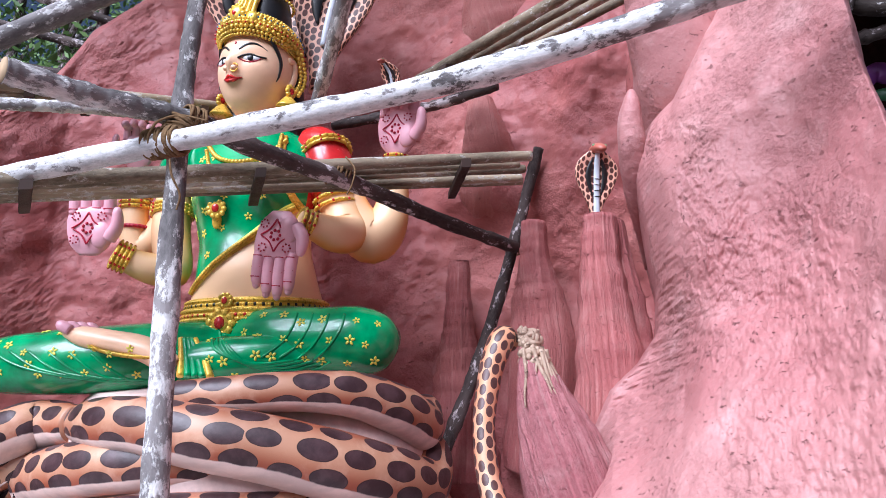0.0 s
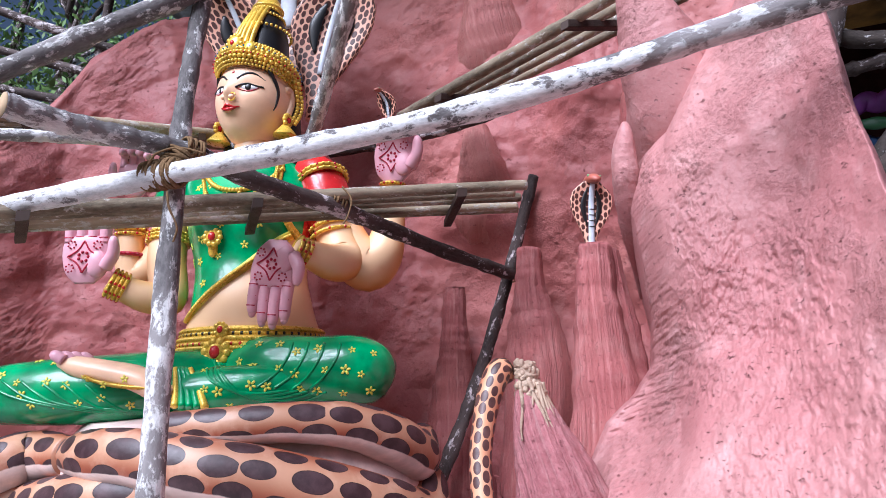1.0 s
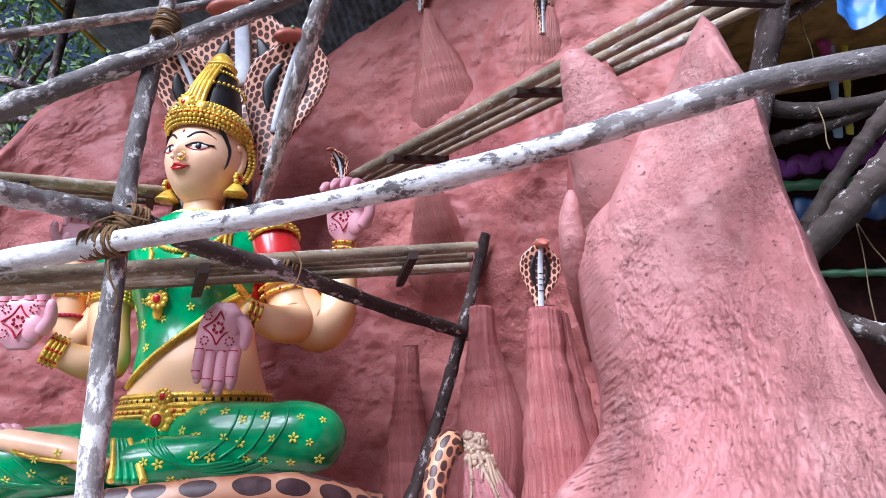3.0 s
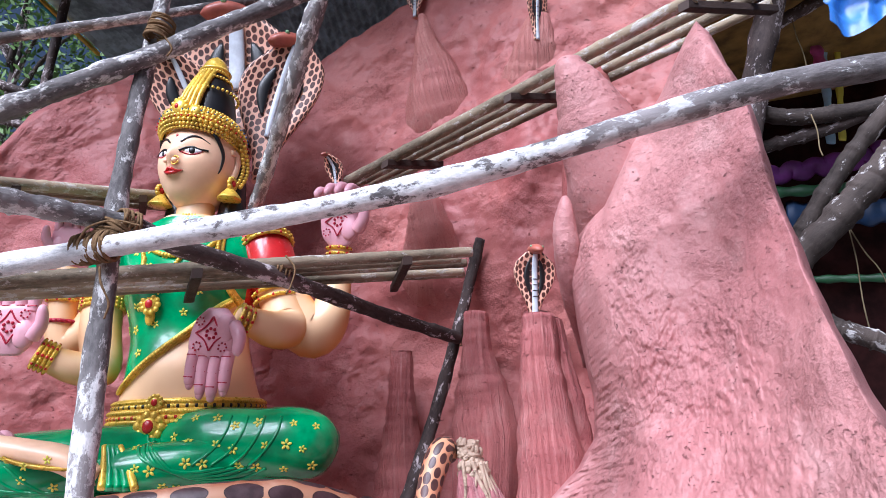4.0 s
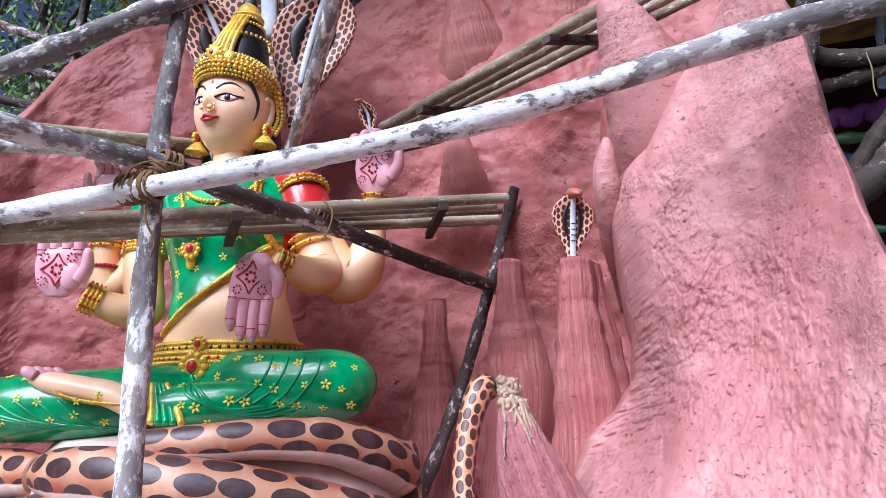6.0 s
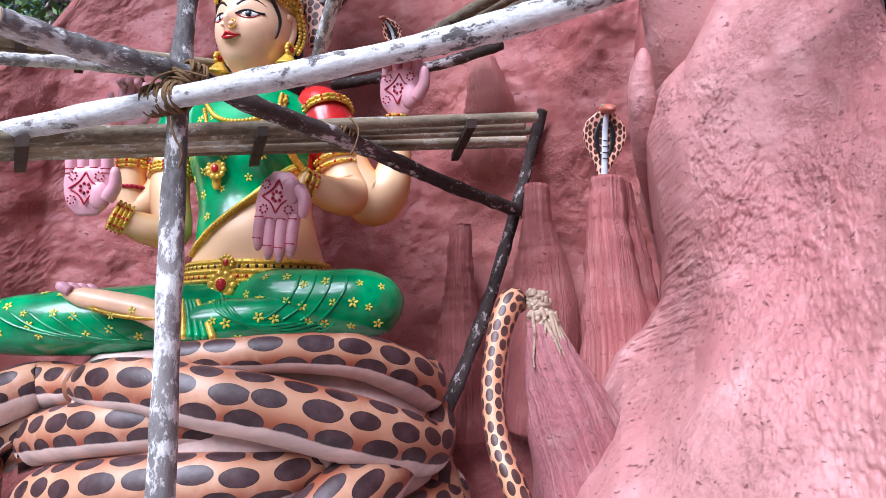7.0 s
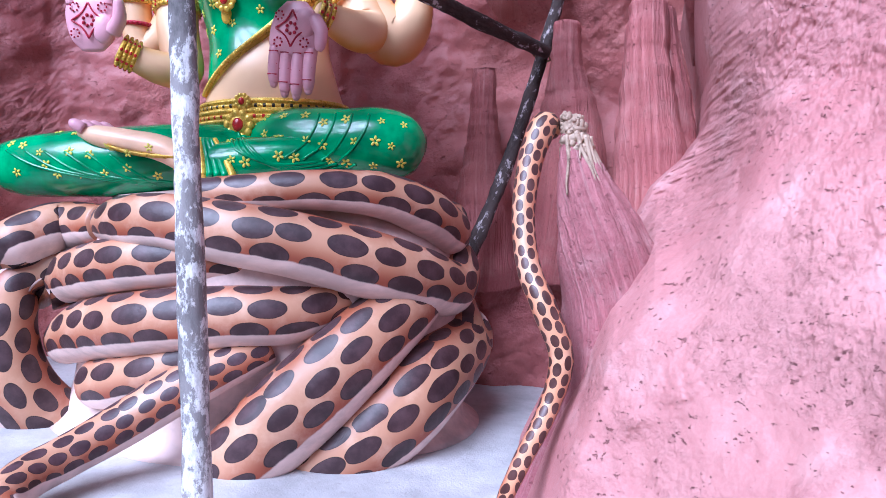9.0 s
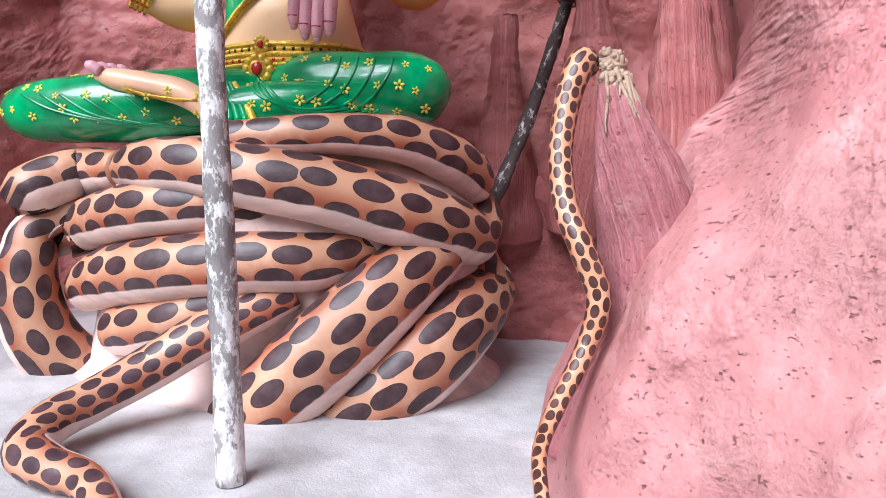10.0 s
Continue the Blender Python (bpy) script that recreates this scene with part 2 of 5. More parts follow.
# ---- mesh helpers ----
def spline(points, count):
    """Smooth curve through the points (Catmull-Rom), evenly sampled; works on any number of columns."""
    p = np.array(points, float)
    if len(p) == 2:
        s = np.linspace(0, 1, count)[:, None]
        return p[0] * (1 - s) + p[1] * s
    e = np.vstack([2 * p[0] - p[1], p, 2 * p[-1] - p[-2]])
    out = []
    for i in range(len(p) - 1):
        a, b, c, d = e[i:i + 4]
        for s in np.linspace(0, 1, 24, endpoint=False):
            out.append(0.5 * (2 * b + (c - a) * s + (2 * a - 5 * b + 4 * c - d) * s * s + (3 * b - a - 3 * c + d) * s ** 3))
    out = np.array(out + [p[-1]])
    run = np.concatenate([[0], np.cumsum(np.linalg.norm(np.diff(out[:, :3], axis=0), axis=1))])
    at = np.linspace(0, run[-1], count)
    return np.stack([np.interp(at, run, out[:, k]) for k in range(p.shape[1])], axis=1)


def unit(v):
    return v / (np.linalg.norm(v, axis=-1, keepdims=True) + 1e-12)


class Shape:
    """Gathers lofts and lumps with their materials, and makes ONE mesh of them."""

    def __init__(self):
        self.v, self.f, self.m, self.uv, self.pr, self.mats = [], [], [], [], [], []

    def slot(self, mat):
        if mat not in self.mats:
            self.mats.append(mat)
        return self.mats.index(mat)

    def grid(self, rows, mat, uvs=None, prof=None, wrap=True, caps=True):
        """rows: (n, k, 3). Faces between rows; wrap closes each row."""
        rows = np.asarray(rows, float)
        n, k, _ = rows.shape
        base, s = len(self.v), self.slot(mat)
        self.v += [tuple(p) for p in rows.reshape(-1, 3)]
        for i in range(n - 1):
            for j in range(k if wrap else k - 1):
                j2 = (j + 1) % k
                self.f.append((base + i * k + j, base + i * k + j2, base + (i + 1) * k + j2, base + (i + 1) * k + j))
                self.m.append(s)
                if uvs is None:
                    self.uv += [(i, j), (i, j + 1), (i + 1, j + 1), (i + 1, j)]
                    self.pr += [(0, 0)] * 4
                else:
                    self.uv += [tuple(uvs[i][j]), tuple(uvs[i][j + 1]), tuple(uvs[i + 1][j + 1]), tuple(uvs[i + 1][j])]
                    self.pr += [(prof[i][j], 0), (prof[i][j + 1], 0), (prof[i + 1][j + 1], 0), (prof[i + 1][j], 0)]
        if caps and wrap:
            for ring in (0, n - 1):
                c = len(self.v)
                self.v.append(tuple(rows[ring].mean(axis=0)))
                for j in range(k):
                    a, b = base + ring * k + j, base + ring * k + (j + 1) % k
                    self.f.append((c, b, a) if ring == 0 else (c, a, b))
                    self.m.append(s)
                    self.uv += [(0, 0)] * 3
                    self.pr += [(0, 0)] * 3

    def tube(self, points, mat, count=24, seg=14, ref=(0, 0, 1), rough=0.0, seed=0, flat=1.0, flute=None, round_ends=False, side=None):
        """points: rows of x, y, z, radius. ref: the direction (or a function of place) that profile angle 0 faces.
        side: scale across ref; flat: scale along ref."""
        c = spline(points, count)
        p, r = c[:, :3], np.maximum(c[:, 3], 0.001)
        if round_ends:
            ends = np.linspace(0, 1, count)
            r = r * np.sqrt(np.clip(1 - np.clip(1 - ends / 0.12, 0, 1) ** 2, 0.02, 1)) * np.sqrt(np.clip(1 - np.clip(1 - (1 - ends) / 0.12, 0, 1) ** 2, 0.02, 1))
        t = unit(np.gradient(p, axis=0))
        up = np.array([ref(q) for q in p]) if callable(ref) else np.tile(np.array(ref, float), (count, 1))
        up = unit(up - (up * t).sum(1, keepdims=True) * t)
        sd = np.cross(t, up)
        ang = np.linspace(-math.pi, math.pi, seg + 1)
        run = np.concatenate([[0], np.cumsum(np.linalg.norm(np.diff(p, axis=0), axis=1))])
        rows, uvs, prof = [], [], []
        for i in range(count):
            rad = np.full(seg, r[i])
            if flute is not None:
                rad = rad * (1 + flute[1] * np.cos(ang[:-1] * flute[0] + 1.2 * math.sin(i * 0.07 + seed) + 1.5 * np.sin(ang[:-1] * 2 + seed)) * (0.75 + 0.25 * math.sin(i * 0.12)))
            if rough:
                for j in range(seg):
                    q = p[i] + (up[i] * math.cos(ang[j]) + sd[i] * math.sin(ang[j])) * r[i]
                    rad[j] *= 1 + rough * noise.noise(Vector(q) * (0.45 / max(r[i], 0.02)) + Vector((seed * 7.3, 0, 0)))
            ca, sa = np.cos(ang[:-1])[:, None], np.sin(ang[:-1])[:, None]
            rows.append(p[i] + (up[i] * ca * flat + sd[i] * sa * (side or 1.0)) * rad[:, None])
            uvs.append([(run[i] + seed * 1.37, a * r[i]) for a in ang])
            prof.append(list(ang))
        self.grid(rows, mat, uvs, prof)
        return self

    def ball(self, at, radii, mat, turn=None, seg=16, rings=10):
        """An ellipsoid, turned by a 3 x 3 matrix."""
        rows = []
        m = np.array(turn) if turn is not None else np.eye(3)
        for i in range(rings + 1):
            a = -math.pi / 2 + math.pi * (0.02 + 0.96 * i / rings)
            rows.append([np.array(at) + m @ (np.array(radii) * (math.cos(a) * math.cos(b), math.cos(a) * math.sin(b), math.sin(a)))
                         for b in np.linspace(0, 2 * math.pi, seg, endpoint=False)])
        self.grid(rows, mat)
        return self

    def build(self, name, parent=None, label="", flat=False):
        me = bpy.data.meshes.new(name)
        me.from_pydata(self.v, [], self.f)
        for m in self.mats:
            me.materials.append(m)
        me.polygons.foreach_set("material_index", self.m)
        for layer, data in (("uv", self.uv), ("profile", self.pr)):
            lay = me.uv_layers.new(name=layer)
            lay.data.foreach_set("uv", np.array(data, np.float32).ravel())
        me.polygons.foreach_set("use_smooth", [not flat] * len(self.f))
        bm = bmesh.new()
        bm.from_mesh(me)
        bmesh.ops.recalc_face_normals(bm, faces=bm.faces)
        bm.to_mesh(me)
        bm.free()
        ob = new(name, me)
        if parent is not None:
            ob.parent = parent
        if label:
            tagged(ob, label)
        return ob


def part(name, bm, material, parent, label=""):
    me = bpy.data.meshes.new(name)
    bmesh.ops.recalc_face_normals(bm, faces=bm.faces)
    bm.to_mesh(me)
    bm.free()
    me.materials.append(material)
    ob = new(name, me)
    ob.parent = parent
    if label:
        tagged(ob, label)
    return ob


def fbm(x, y, z, octaves=4, gain=0.5):
    total, amp, f = 0.0, 1.0, 1.0
    for _ in range(octaves):
        total += amp * noise.noise(Vector((x * f, y * f, z * f)))
        amp, f = amp * gain, f * 2.1
    return total


PERM = np.tile(np.random.RandomState(7).permutation(256), 3)
GRAD = unit(np.random.RandomState(8).normal(size=(256, 3)))


def waves(x, y, z, octaves=3, gain=0.5):
    """Gradient noise in several octaves, over whole arrays of places."""
    total, amp = 0.0, 1.0
    for o in range(octaves):
        f = 2.1 ** o
        q = np.stack(np.broadcast_arrays(x * f + 31.7 * o, y * f + 11.3, z * f - 7.9), axis=-1)
        i = np.floor(q).astype(int)
        d = q - i
        w = d * d * d * (d * (d * 6 - 15) + 10)
        i = i & 255
        out = 0.0
        for cx in (0, 1):
            for cy in (0, 1):
                for cz in (0, 1):
                    g = GRAD[PERM[PERM[PERM[i[..., 0] + cx] + i[..., 1] + cy] + i[..., 2] + cz]]
                    k = ((w[..., 0] if cx else 1 - w[..., 0]) * (w[..., 1] if cy else 1 - w[..., 1]) * (w[..., 2] if cz else 1 - w[..., 2]))
                    out = out + k * (g * (d - (cx, cy, cz))).sum(-1)
        total = total + amp * 1.6 * out
        amp *= gain
    return total


def smooth(x, lo, hi):
    t = np.clip((x - lo) / (hi - lo), 0, 1)
    return t * t * (3 - 2 * t)


def rolled(k):
    """Depth, 0 to 1, of a quarter-round edge; k: 0 where it begins, 1 at the rim."""
    return 1 - np.sqrt(np.maximum(0.0, 1 - np.clip(k, 0, 1) ** 2))


# ---- setting: floor and sculpted rock ----
def sheet(name, pts, mat, thick, label, category):
    """A curved sheet of rows x columns of points with a back at some distance behind it (away from the middle of the place)."""
    pts = np.asarray(pts)
    away = pts.copy()
    away[..., 2] = 0
    back = pts + unit(away) * thick
    v, f, base = [], [], 0
    for g in (pts, np.stack([pts[0], back[0]]), np.stack([pts[-1], back[-1]]), np.stack([pts[:, 0], back[:, 0]]), np.stack([pts[:, -1], back[:, -1]]), back[::8, ::8]):
        n, k, _ = g.shape
        at = base + np.arange(n * k).reshape(n, k)
        v.append(g.reshape(-1, 3))
        f.append(np.stack([at[:-1, :-1], at[:-1, 1:], at[1:, 1:], at[1:, :-1]], axis=-1).reshape(-1, 4))
        base += n * k
    me = bpy.data.meshes.new(name)
    me.from_pydata(np.concatenate(v).tolist(), [], np.concatenate(f).tolist())
    me.materials.append(mat)
    me.polygons.foreach_set("use_smooth", np.ones(len(me.polygons), bool))
    return tagged(new(name, me), label, category, kind="structure")


def torn(x, y, z):
    """Relief of hand-thrown cement: crusts, lips and hollows a few centimetres wide, in patches."""
    patch = smooth(waves(x * 1.5, y * 1.5, z * 1.5 + 4, 3), -0.05, 0.40)
    lip = np.abs(waves(x * 7, y * 7, z * 6 + 9, 3))
    crust = waves(x * 30, y * 30, z * 30, 3, 0.65)
    step = smooth(waves(x * 6 + 3, y * 6, z * 5, 4, 0.6), 0.02, 0.08)
    return patch * (0.004 * np.maximum(0, 1 - lip * 7) - 0.0070 * crust - 0.004 * step) - 0.0012 * crust


def make_back_wall():
    TH = [-66, -50, -34, -24, -12, 0, 8, 14, 20, 30, 46]
    RR = [4.9, 5.5, 5.75, 5.45, 5.0, 4.78, 4.62, 4.45, 4.25, 4.0, 3.9]
    TT = [-66, -38.5, -35.5, -33.2, -31.0, -28.0, -24, -9, -5.6, -3.3, 0.4, 5.3, 12, 20, 46]
    ZT = [3.0, 3.40, 3.75, 4.28, 4.50, 4.70, 4.85, 5.02, 5.2, 5.4, 5.5, 5.65, 5.8, 5.6, 4.6]
    v, th = np.meshgrid(np.linspace(0, 1, 360), np.linspace(-66, 28.5, 520), indexing="ij")
    zt = np.interp(th, TT, ZT) + 0.05 * waves(th * 0.16, 3.3, 0.0, 3)
    z = -0.04 + v * (zt + 0.04)
    r = np.interp(th, TH, RR)
    x, y = np.sin(np.radians(th)) * r, np.cos(np.radians(th)) * r
    r = r + 0.28 * waves(x * 0.55, z * 0.45, 1.7, 3, 0.4) + 0.06 * waves(x * 1.9, z * 1.9, y, 3) + 0.016 * waves(x * 6, z * 7, y * 6, 3)
    r = r - 1.2 * torn(x, y, z)
    r -= 0.10 * np.exp(-((z - 2.75) / 0.25) ** 2) * (0.5 + 0.5 * np.sin(th * 0.25))
    r -= 0.35 * np.maximum(0.0, 0.55 - z)
    # swellings out of which the high spires grow
    for tc, zc, wide, tall, out in ((3.4, 4.15, 3.6, 0.4, 0.16), (12.6, 3.8, 3.4, 0.5, 0.18), (3.0, 2.85, 3.2, 0.3, 0.14), (8.6, 1.1, 3.2, 0.5, 0.22), (1.2, 0.85, 3.5, 0.35, 0.22)):
        r -= out * np.exp(-((th - tc) / wide) ** 2 - ((z - zc) / tall) ** 2)
    r += 0.22 * rolled(1 - (zt - z) / 0.16)
    return sheet("wall_back", np.stack([np.sin(np.radians(th)) * r, np.cos(np.radians(th)) * r, z], -1), ROCK_RED, 0.3, "terracotta-red sculpted cement rock wall behind the statue", "rock wall")


def make_rock_mass():
    LZ, L = [0, 0.27, 0.5, 0.7, 0.9, 1.2, 1.4, 1.52, 1.65, 1.85, 2.1, 2.35, 2.6, 2.7], [4.2, 5.2, 7.4, 9.6, 10.5, 12.0, 14.2, 16.8, 18.5, 18.7, 17.9, 17.0, 17.6, 17.8]
    VR, R = [0, 0.3, 0.55, 0.66, 0.80, 1], [74, 58, 43.5, 40.0, 38.0, 35.6]
    UZ, Z = [0, 0.2, 0.30, 0.37, 0.56, 0.70, 0.76, 0.82, 1], [2.70, 2.80, 2.98, 3.14, 3.38, 3.62, 3.68, 3.55, 3.02]
    cols = np.concatenate([np.linspace(0, 0.10, 70, endpoint=False), np.linspace(0.10, 1, 500)])
    v, u = np.meshgrid(np.linspace(0, 1, 540), cols, indexing="ij")
    z = v * np.interp(u, UZ, Z) - 0.03 - 0.06 * (1 - v) ** 20
    th = np.interp(v * 2.7, LZ, L) * (1 - u) + np.interp(v, VR, R) * u
    th = th + smooth(u, 0.75, 1.0) * 0.8 * waves(z * 1.6, 0.4, 8.1, 3, 0.55)
    r = 2.30 + 0.62 * np.minimum(z - 1.7, 0) + 0.22 * np.maximum(z - 1.7, 0) - 0.024 * (th - 26)
    x, y = np.sin(np.radians(th)) * r, np.cos(np.radians(th)) * r
    # the hollow between the lower slope's shoulder and the spires
    shoulder = np.interp(th, [4, 10.4, 15.8, 18, 21.9, 25], [0.5, 0.68, 0.96, 1.0, 1.14, 1.42])
    hollow = smooth(z, shoulder, shoulder + 0.36) * (1 - smooth(th, 17.5, 25.5)) * (1 - 0.8 * smooth(z, 1.45, 2.05))
    r = r + 0.42 * hollow
    r = r + 0.13 * waves(x * 1.3, y * 1.3, z * 0.9, 3, 0.4) + 0.018 * waves(x * 5, y * 5, z * 4, 3)
    r = r - torn(x, y, z)
    comb = waves(x * 9 + z * 10, y * 4, z * 46 - x * 26, 3, 0.6)
    r = r + 0.016 * comb * smooth(hollow, 0.03, 0.45) * smooth(th, 13, 17)
    r -= 0.10 * np.exp(-((th - 22.0) / 3.4) ** 2 - ((z - 2.2) / 0.45) ** 2)
    high = smooth(z, 1.4, 1.8)
    r += (0.30 * high) * rolled(1 - u / 0.16) + 0.85 * rolled(1 - u / 0.05)
    r += 0.40 * rolled(1 - (1 - v) / 0.10) + 0.10 * rolled(1 - (1 - u) / 0.04)
    return sheet("rock_outcrop", np.stack([np.sin(np.radians(th)) * r, np.cos(np.radians(th)) * r, z], -1), ROCK, 0.12, "pink painted cement outcrop rising to a pointed peak", "rock wall")


def spire(parent, points, flute=(9, 0.022), count=90, seed=1, paint=None):
    """A tapering cement column with a blunt, slightly crumbled top."""
    x, y, z, r = points[0]
    points = [(x, y, z + 0.012, r * 0.55), (x, y, z + 0.006, r * 0.9)] + list(points)
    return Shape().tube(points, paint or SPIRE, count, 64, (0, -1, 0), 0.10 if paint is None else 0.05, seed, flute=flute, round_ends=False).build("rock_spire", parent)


def make_floor():
    n = 120
    rows = [[(x, y, 0.006 * fbm(x * 2, y * 2, 0, 3)) for x in np.linspace(-6, 6, n)] for y in np.linspace(1.3, 7, n)]
    s = Shape()
    s.grid(rows, FLOOR, wrap=False)
    ob = s.build("floor")
    return tagged(ob, "worn grey-white painted cement platform with stains", "floor", kind="structure")


def make_ground():
    """Unseen dark earth added in front of the platform to cut bounce light."""
    n = Nodes("unseen_brown_earth")
    a, b = n.noise(1.4, 6), n.noise(20, 7, 0.7)
    mat = n.done(n.mix(n.ramp(a, 0.35, 0.65), (0.10, 0.075, 0.055), (0.17, 0.13, 0.10)), 0.9, b, 0.6, 0.02, spec=0.2)
    s = Shape()
    rows = [[(x, y, -0.05 + 0.015 * fbm(x, y, 0, 3)) for x in np.linspace(-14, 14, 80)] for y in np.linspace(-9, 20, 80)]
    s.grid(rows, mat, wrap=False)
    tagged(s.build("ground"), "unseen brown earth added round the platform to cut bounce light", "ground", kind="structure")
    # Wall added behind the camera, out of view, to block low sky light.
    w = Shape()
    for x0, x1, y0, y1 in ((-9, 9, -7.2, -7.0),):
        w.grid([[(x0, y0, z), (x1, y0, z), (x1, y1, z), (x0, y1, z)] for z in (-0.05, 1.2, 2.6)], mat)
    tagged(w.build("wall_sky_block"), "plain earth-coloured wall added out of view to block low sky", "wall", kind="structure")


make_floor()
make_ground()
wall = make_back_wall()
mass = make_rock_mass()
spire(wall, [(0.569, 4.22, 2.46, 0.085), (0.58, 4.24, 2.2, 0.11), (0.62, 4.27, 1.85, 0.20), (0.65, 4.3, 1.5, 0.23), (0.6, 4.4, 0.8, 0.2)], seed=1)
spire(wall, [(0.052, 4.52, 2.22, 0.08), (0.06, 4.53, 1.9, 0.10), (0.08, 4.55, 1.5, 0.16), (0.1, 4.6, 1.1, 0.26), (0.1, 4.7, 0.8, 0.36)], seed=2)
spire(wall, [(0.136, 4.48, 5.096, 0.034), (0.18, 4.52, 4.857, 0.106), (0.254, 4.6, 4.637, 0.203), (0.309, 4.68, 4.413, 0.291), (0.359, 4.85, 4.235, 0.372), (0.409, 5.55, 3.885, 0.372)], (9, 0.03), seed=3, paint=CONE)
spire(wall, [(1.062, 4.1, 4.835, 0.103), (1.052, 4.15, 4.637, 0.179), (1.058, 4.25, 4.497, 0.249), (1.059, 4.4, 4.331, 0.323), (1.069, 4.6, 4.181, 0.38), (1.119, 5.3, 3.831, 0.38)], (9, 0.03), seed=4, paint=CONE)
spire(wall, [(0.184, 4.48, 3.503, 0.089), (0.201, 4.5, 3.359, 0.133), (0.236, 4.55, 3.19, 0.189), (0.279, 4.68, 3.044, 0.26), (0.311, 4.85, 2.902, 0.324), (0.361, 5.55, 2.552, 0.324)], (9, 0.03), seed=5, paint=CONE)
spire(mass, [(0.775, 3.05, 2.23, 0.085), (0.775, 3.03, 1.95, 0.11), (0.79, 2.97, 1.6, 0.15), (0.78, 2.88, 1.25, 0.19), (0.7, 2.75, 0.8, 0.24)], seed=6)
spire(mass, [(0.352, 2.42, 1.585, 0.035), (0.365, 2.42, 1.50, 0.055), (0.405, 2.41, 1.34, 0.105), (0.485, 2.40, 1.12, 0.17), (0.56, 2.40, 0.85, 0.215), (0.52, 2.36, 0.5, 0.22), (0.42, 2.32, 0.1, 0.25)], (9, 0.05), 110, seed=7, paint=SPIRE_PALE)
spire(mass, [(0.882, 2.6, 3.474, 0.063), (0.891, 2.61, 3.422, 0.089), (0.962, 2.64, 3.293, 0.149), (1.023, 2.68, 3.157, 0.198), (1.078, 2.72, 3.006, 0.215), (1.128, 2.78, 2.862, 0.238), (1.213, 2.95, 2.647, 0.224)], (3, 0.03), seed=8, paint=ROCK)
spire(mass, [(0.842, 2.66, 2.745, 0.02), (0.842, 2.66, 2.69, 0.04), (0.84, 2.68, 2.6, 0.056), (0.862, 2.72, 2.48, 0.066), (0.91, 2.84, 2.32, 0.06), (0.99, 3.05, 2.15, 0.03), (1.05, 3.2, 2.0, 0.01)], (3, 0.04), seed=9, paint=ROCK)

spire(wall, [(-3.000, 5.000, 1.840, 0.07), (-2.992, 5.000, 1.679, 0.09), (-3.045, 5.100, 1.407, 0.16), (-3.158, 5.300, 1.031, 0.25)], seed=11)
spire(mass, [(1.20, 3.3, 4.0, 0.08), (1.22, 3.32, 3.7, 0.14), (1.26, 3.35, 3.3, 0.24), (1.3, 3.4, 2.9, 0.3)], (3, 0.04), seed=12, paint=ROCK_RED)
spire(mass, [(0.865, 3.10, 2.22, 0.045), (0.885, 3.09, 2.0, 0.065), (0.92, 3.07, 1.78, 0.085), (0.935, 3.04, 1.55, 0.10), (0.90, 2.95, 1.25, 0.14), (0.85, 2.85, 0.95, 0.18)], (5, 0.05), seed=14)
def plaster_tip():
    """Raw plaster slapped round the spire's tip, with lumps and drips running down the flutes."""
    rng, t = random.Random(4), Shape()
    t.tube([(0.347, 2.415, 1.612, 0.018), (0.350, 2.415, 1.598, 0.036), (0.357, 2.415, 1.56, 0.044), (0.366, 2.416, 1.51, 0.054), (0.378, 2.417, 1.45, 0.060), (0.392, 2.417, 1.37, 0.045)], PLASTER, 40, 40, (0, -1, 0), 0.25, 3)
    for _ in range(90):
        q, a = rng.random() ** 1.4, rng.uniform(-2.4, 2.4)
        rad = 0.036 + 0.026 * q
        k = rng.uniform(0.004, 0.012)
        t.ball((0.348 + 0.03 * q + rad * math.sin(a), 2.416 - rad * math.cos(a), 1.605 - 0.15 * q), (k, k * 0.8, k * rng.uniform(0.7, 1.8)), PLASTER, seg=8, rings=6)
    for i in range(7):
        a, ln = rng.uniform(-1.7, 1.7), rng.uniform(0.06, 0.24)
        pts = []
        for w in np.linspace(0, 1, 6):
            z = 1.53 - ln * w
            rad = float(np.interp(z, [1.12, 1.34, 1.50, 1.55], [0.175, 0.108, 0.060, 0.050]))
            cx = float(np.interp(z, [1.12, 1.34, 1.50, 1.58], [0.485, 0.405, 0.365, 0.352]))
            pts.append((cx + rad * math.sin(a + 0.1 * math.sin(w * 5 + i)), 2.415 - rad * math.cos(a), z, 0.010 * (1 - 0.7 * w)))
        t.tube(pts, PLASTER, 20, 8, (0, -1, 0), 0.4, i)
    return t.build("plaster_tip", mass, "cream raw plaster at the spire tip")


plaster_tip()


# ---- the serpent coil under the statue ----
DRUM = (-1.15, 3.75, 1.20, 0.86)


def on_drum(p):
    return np.array(((p[0] - DRUM[0]) / DRUM[2] ** 2, (p[1] - DRUM[1]) / DRUM[3] ** 2, 0.0))


def drum_row(*rows):
    """Rows of (bearing round the drum in degrees, share of its radius, height, thickness)."""
    return [(DRUM[0] + DRUM[2] * k * math.sin(radians(a)), DRUM[1] - DRUM[3] * k * math.cos(radians(a)), z, r) for a, k, z, r in rows]


CORE = painted("pale_belly_paint", (0.78, 0.58, 0.52), 0.45, 0.14)
coil_seat = tagged(new("serpent_coil"), "coiled orange painted serpent with dark brown spots forming the seat", "sculpture")


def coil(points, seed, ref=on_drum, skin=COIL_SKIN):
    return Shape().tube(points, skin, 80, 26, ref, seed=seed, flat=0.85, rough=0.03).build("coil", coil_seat)


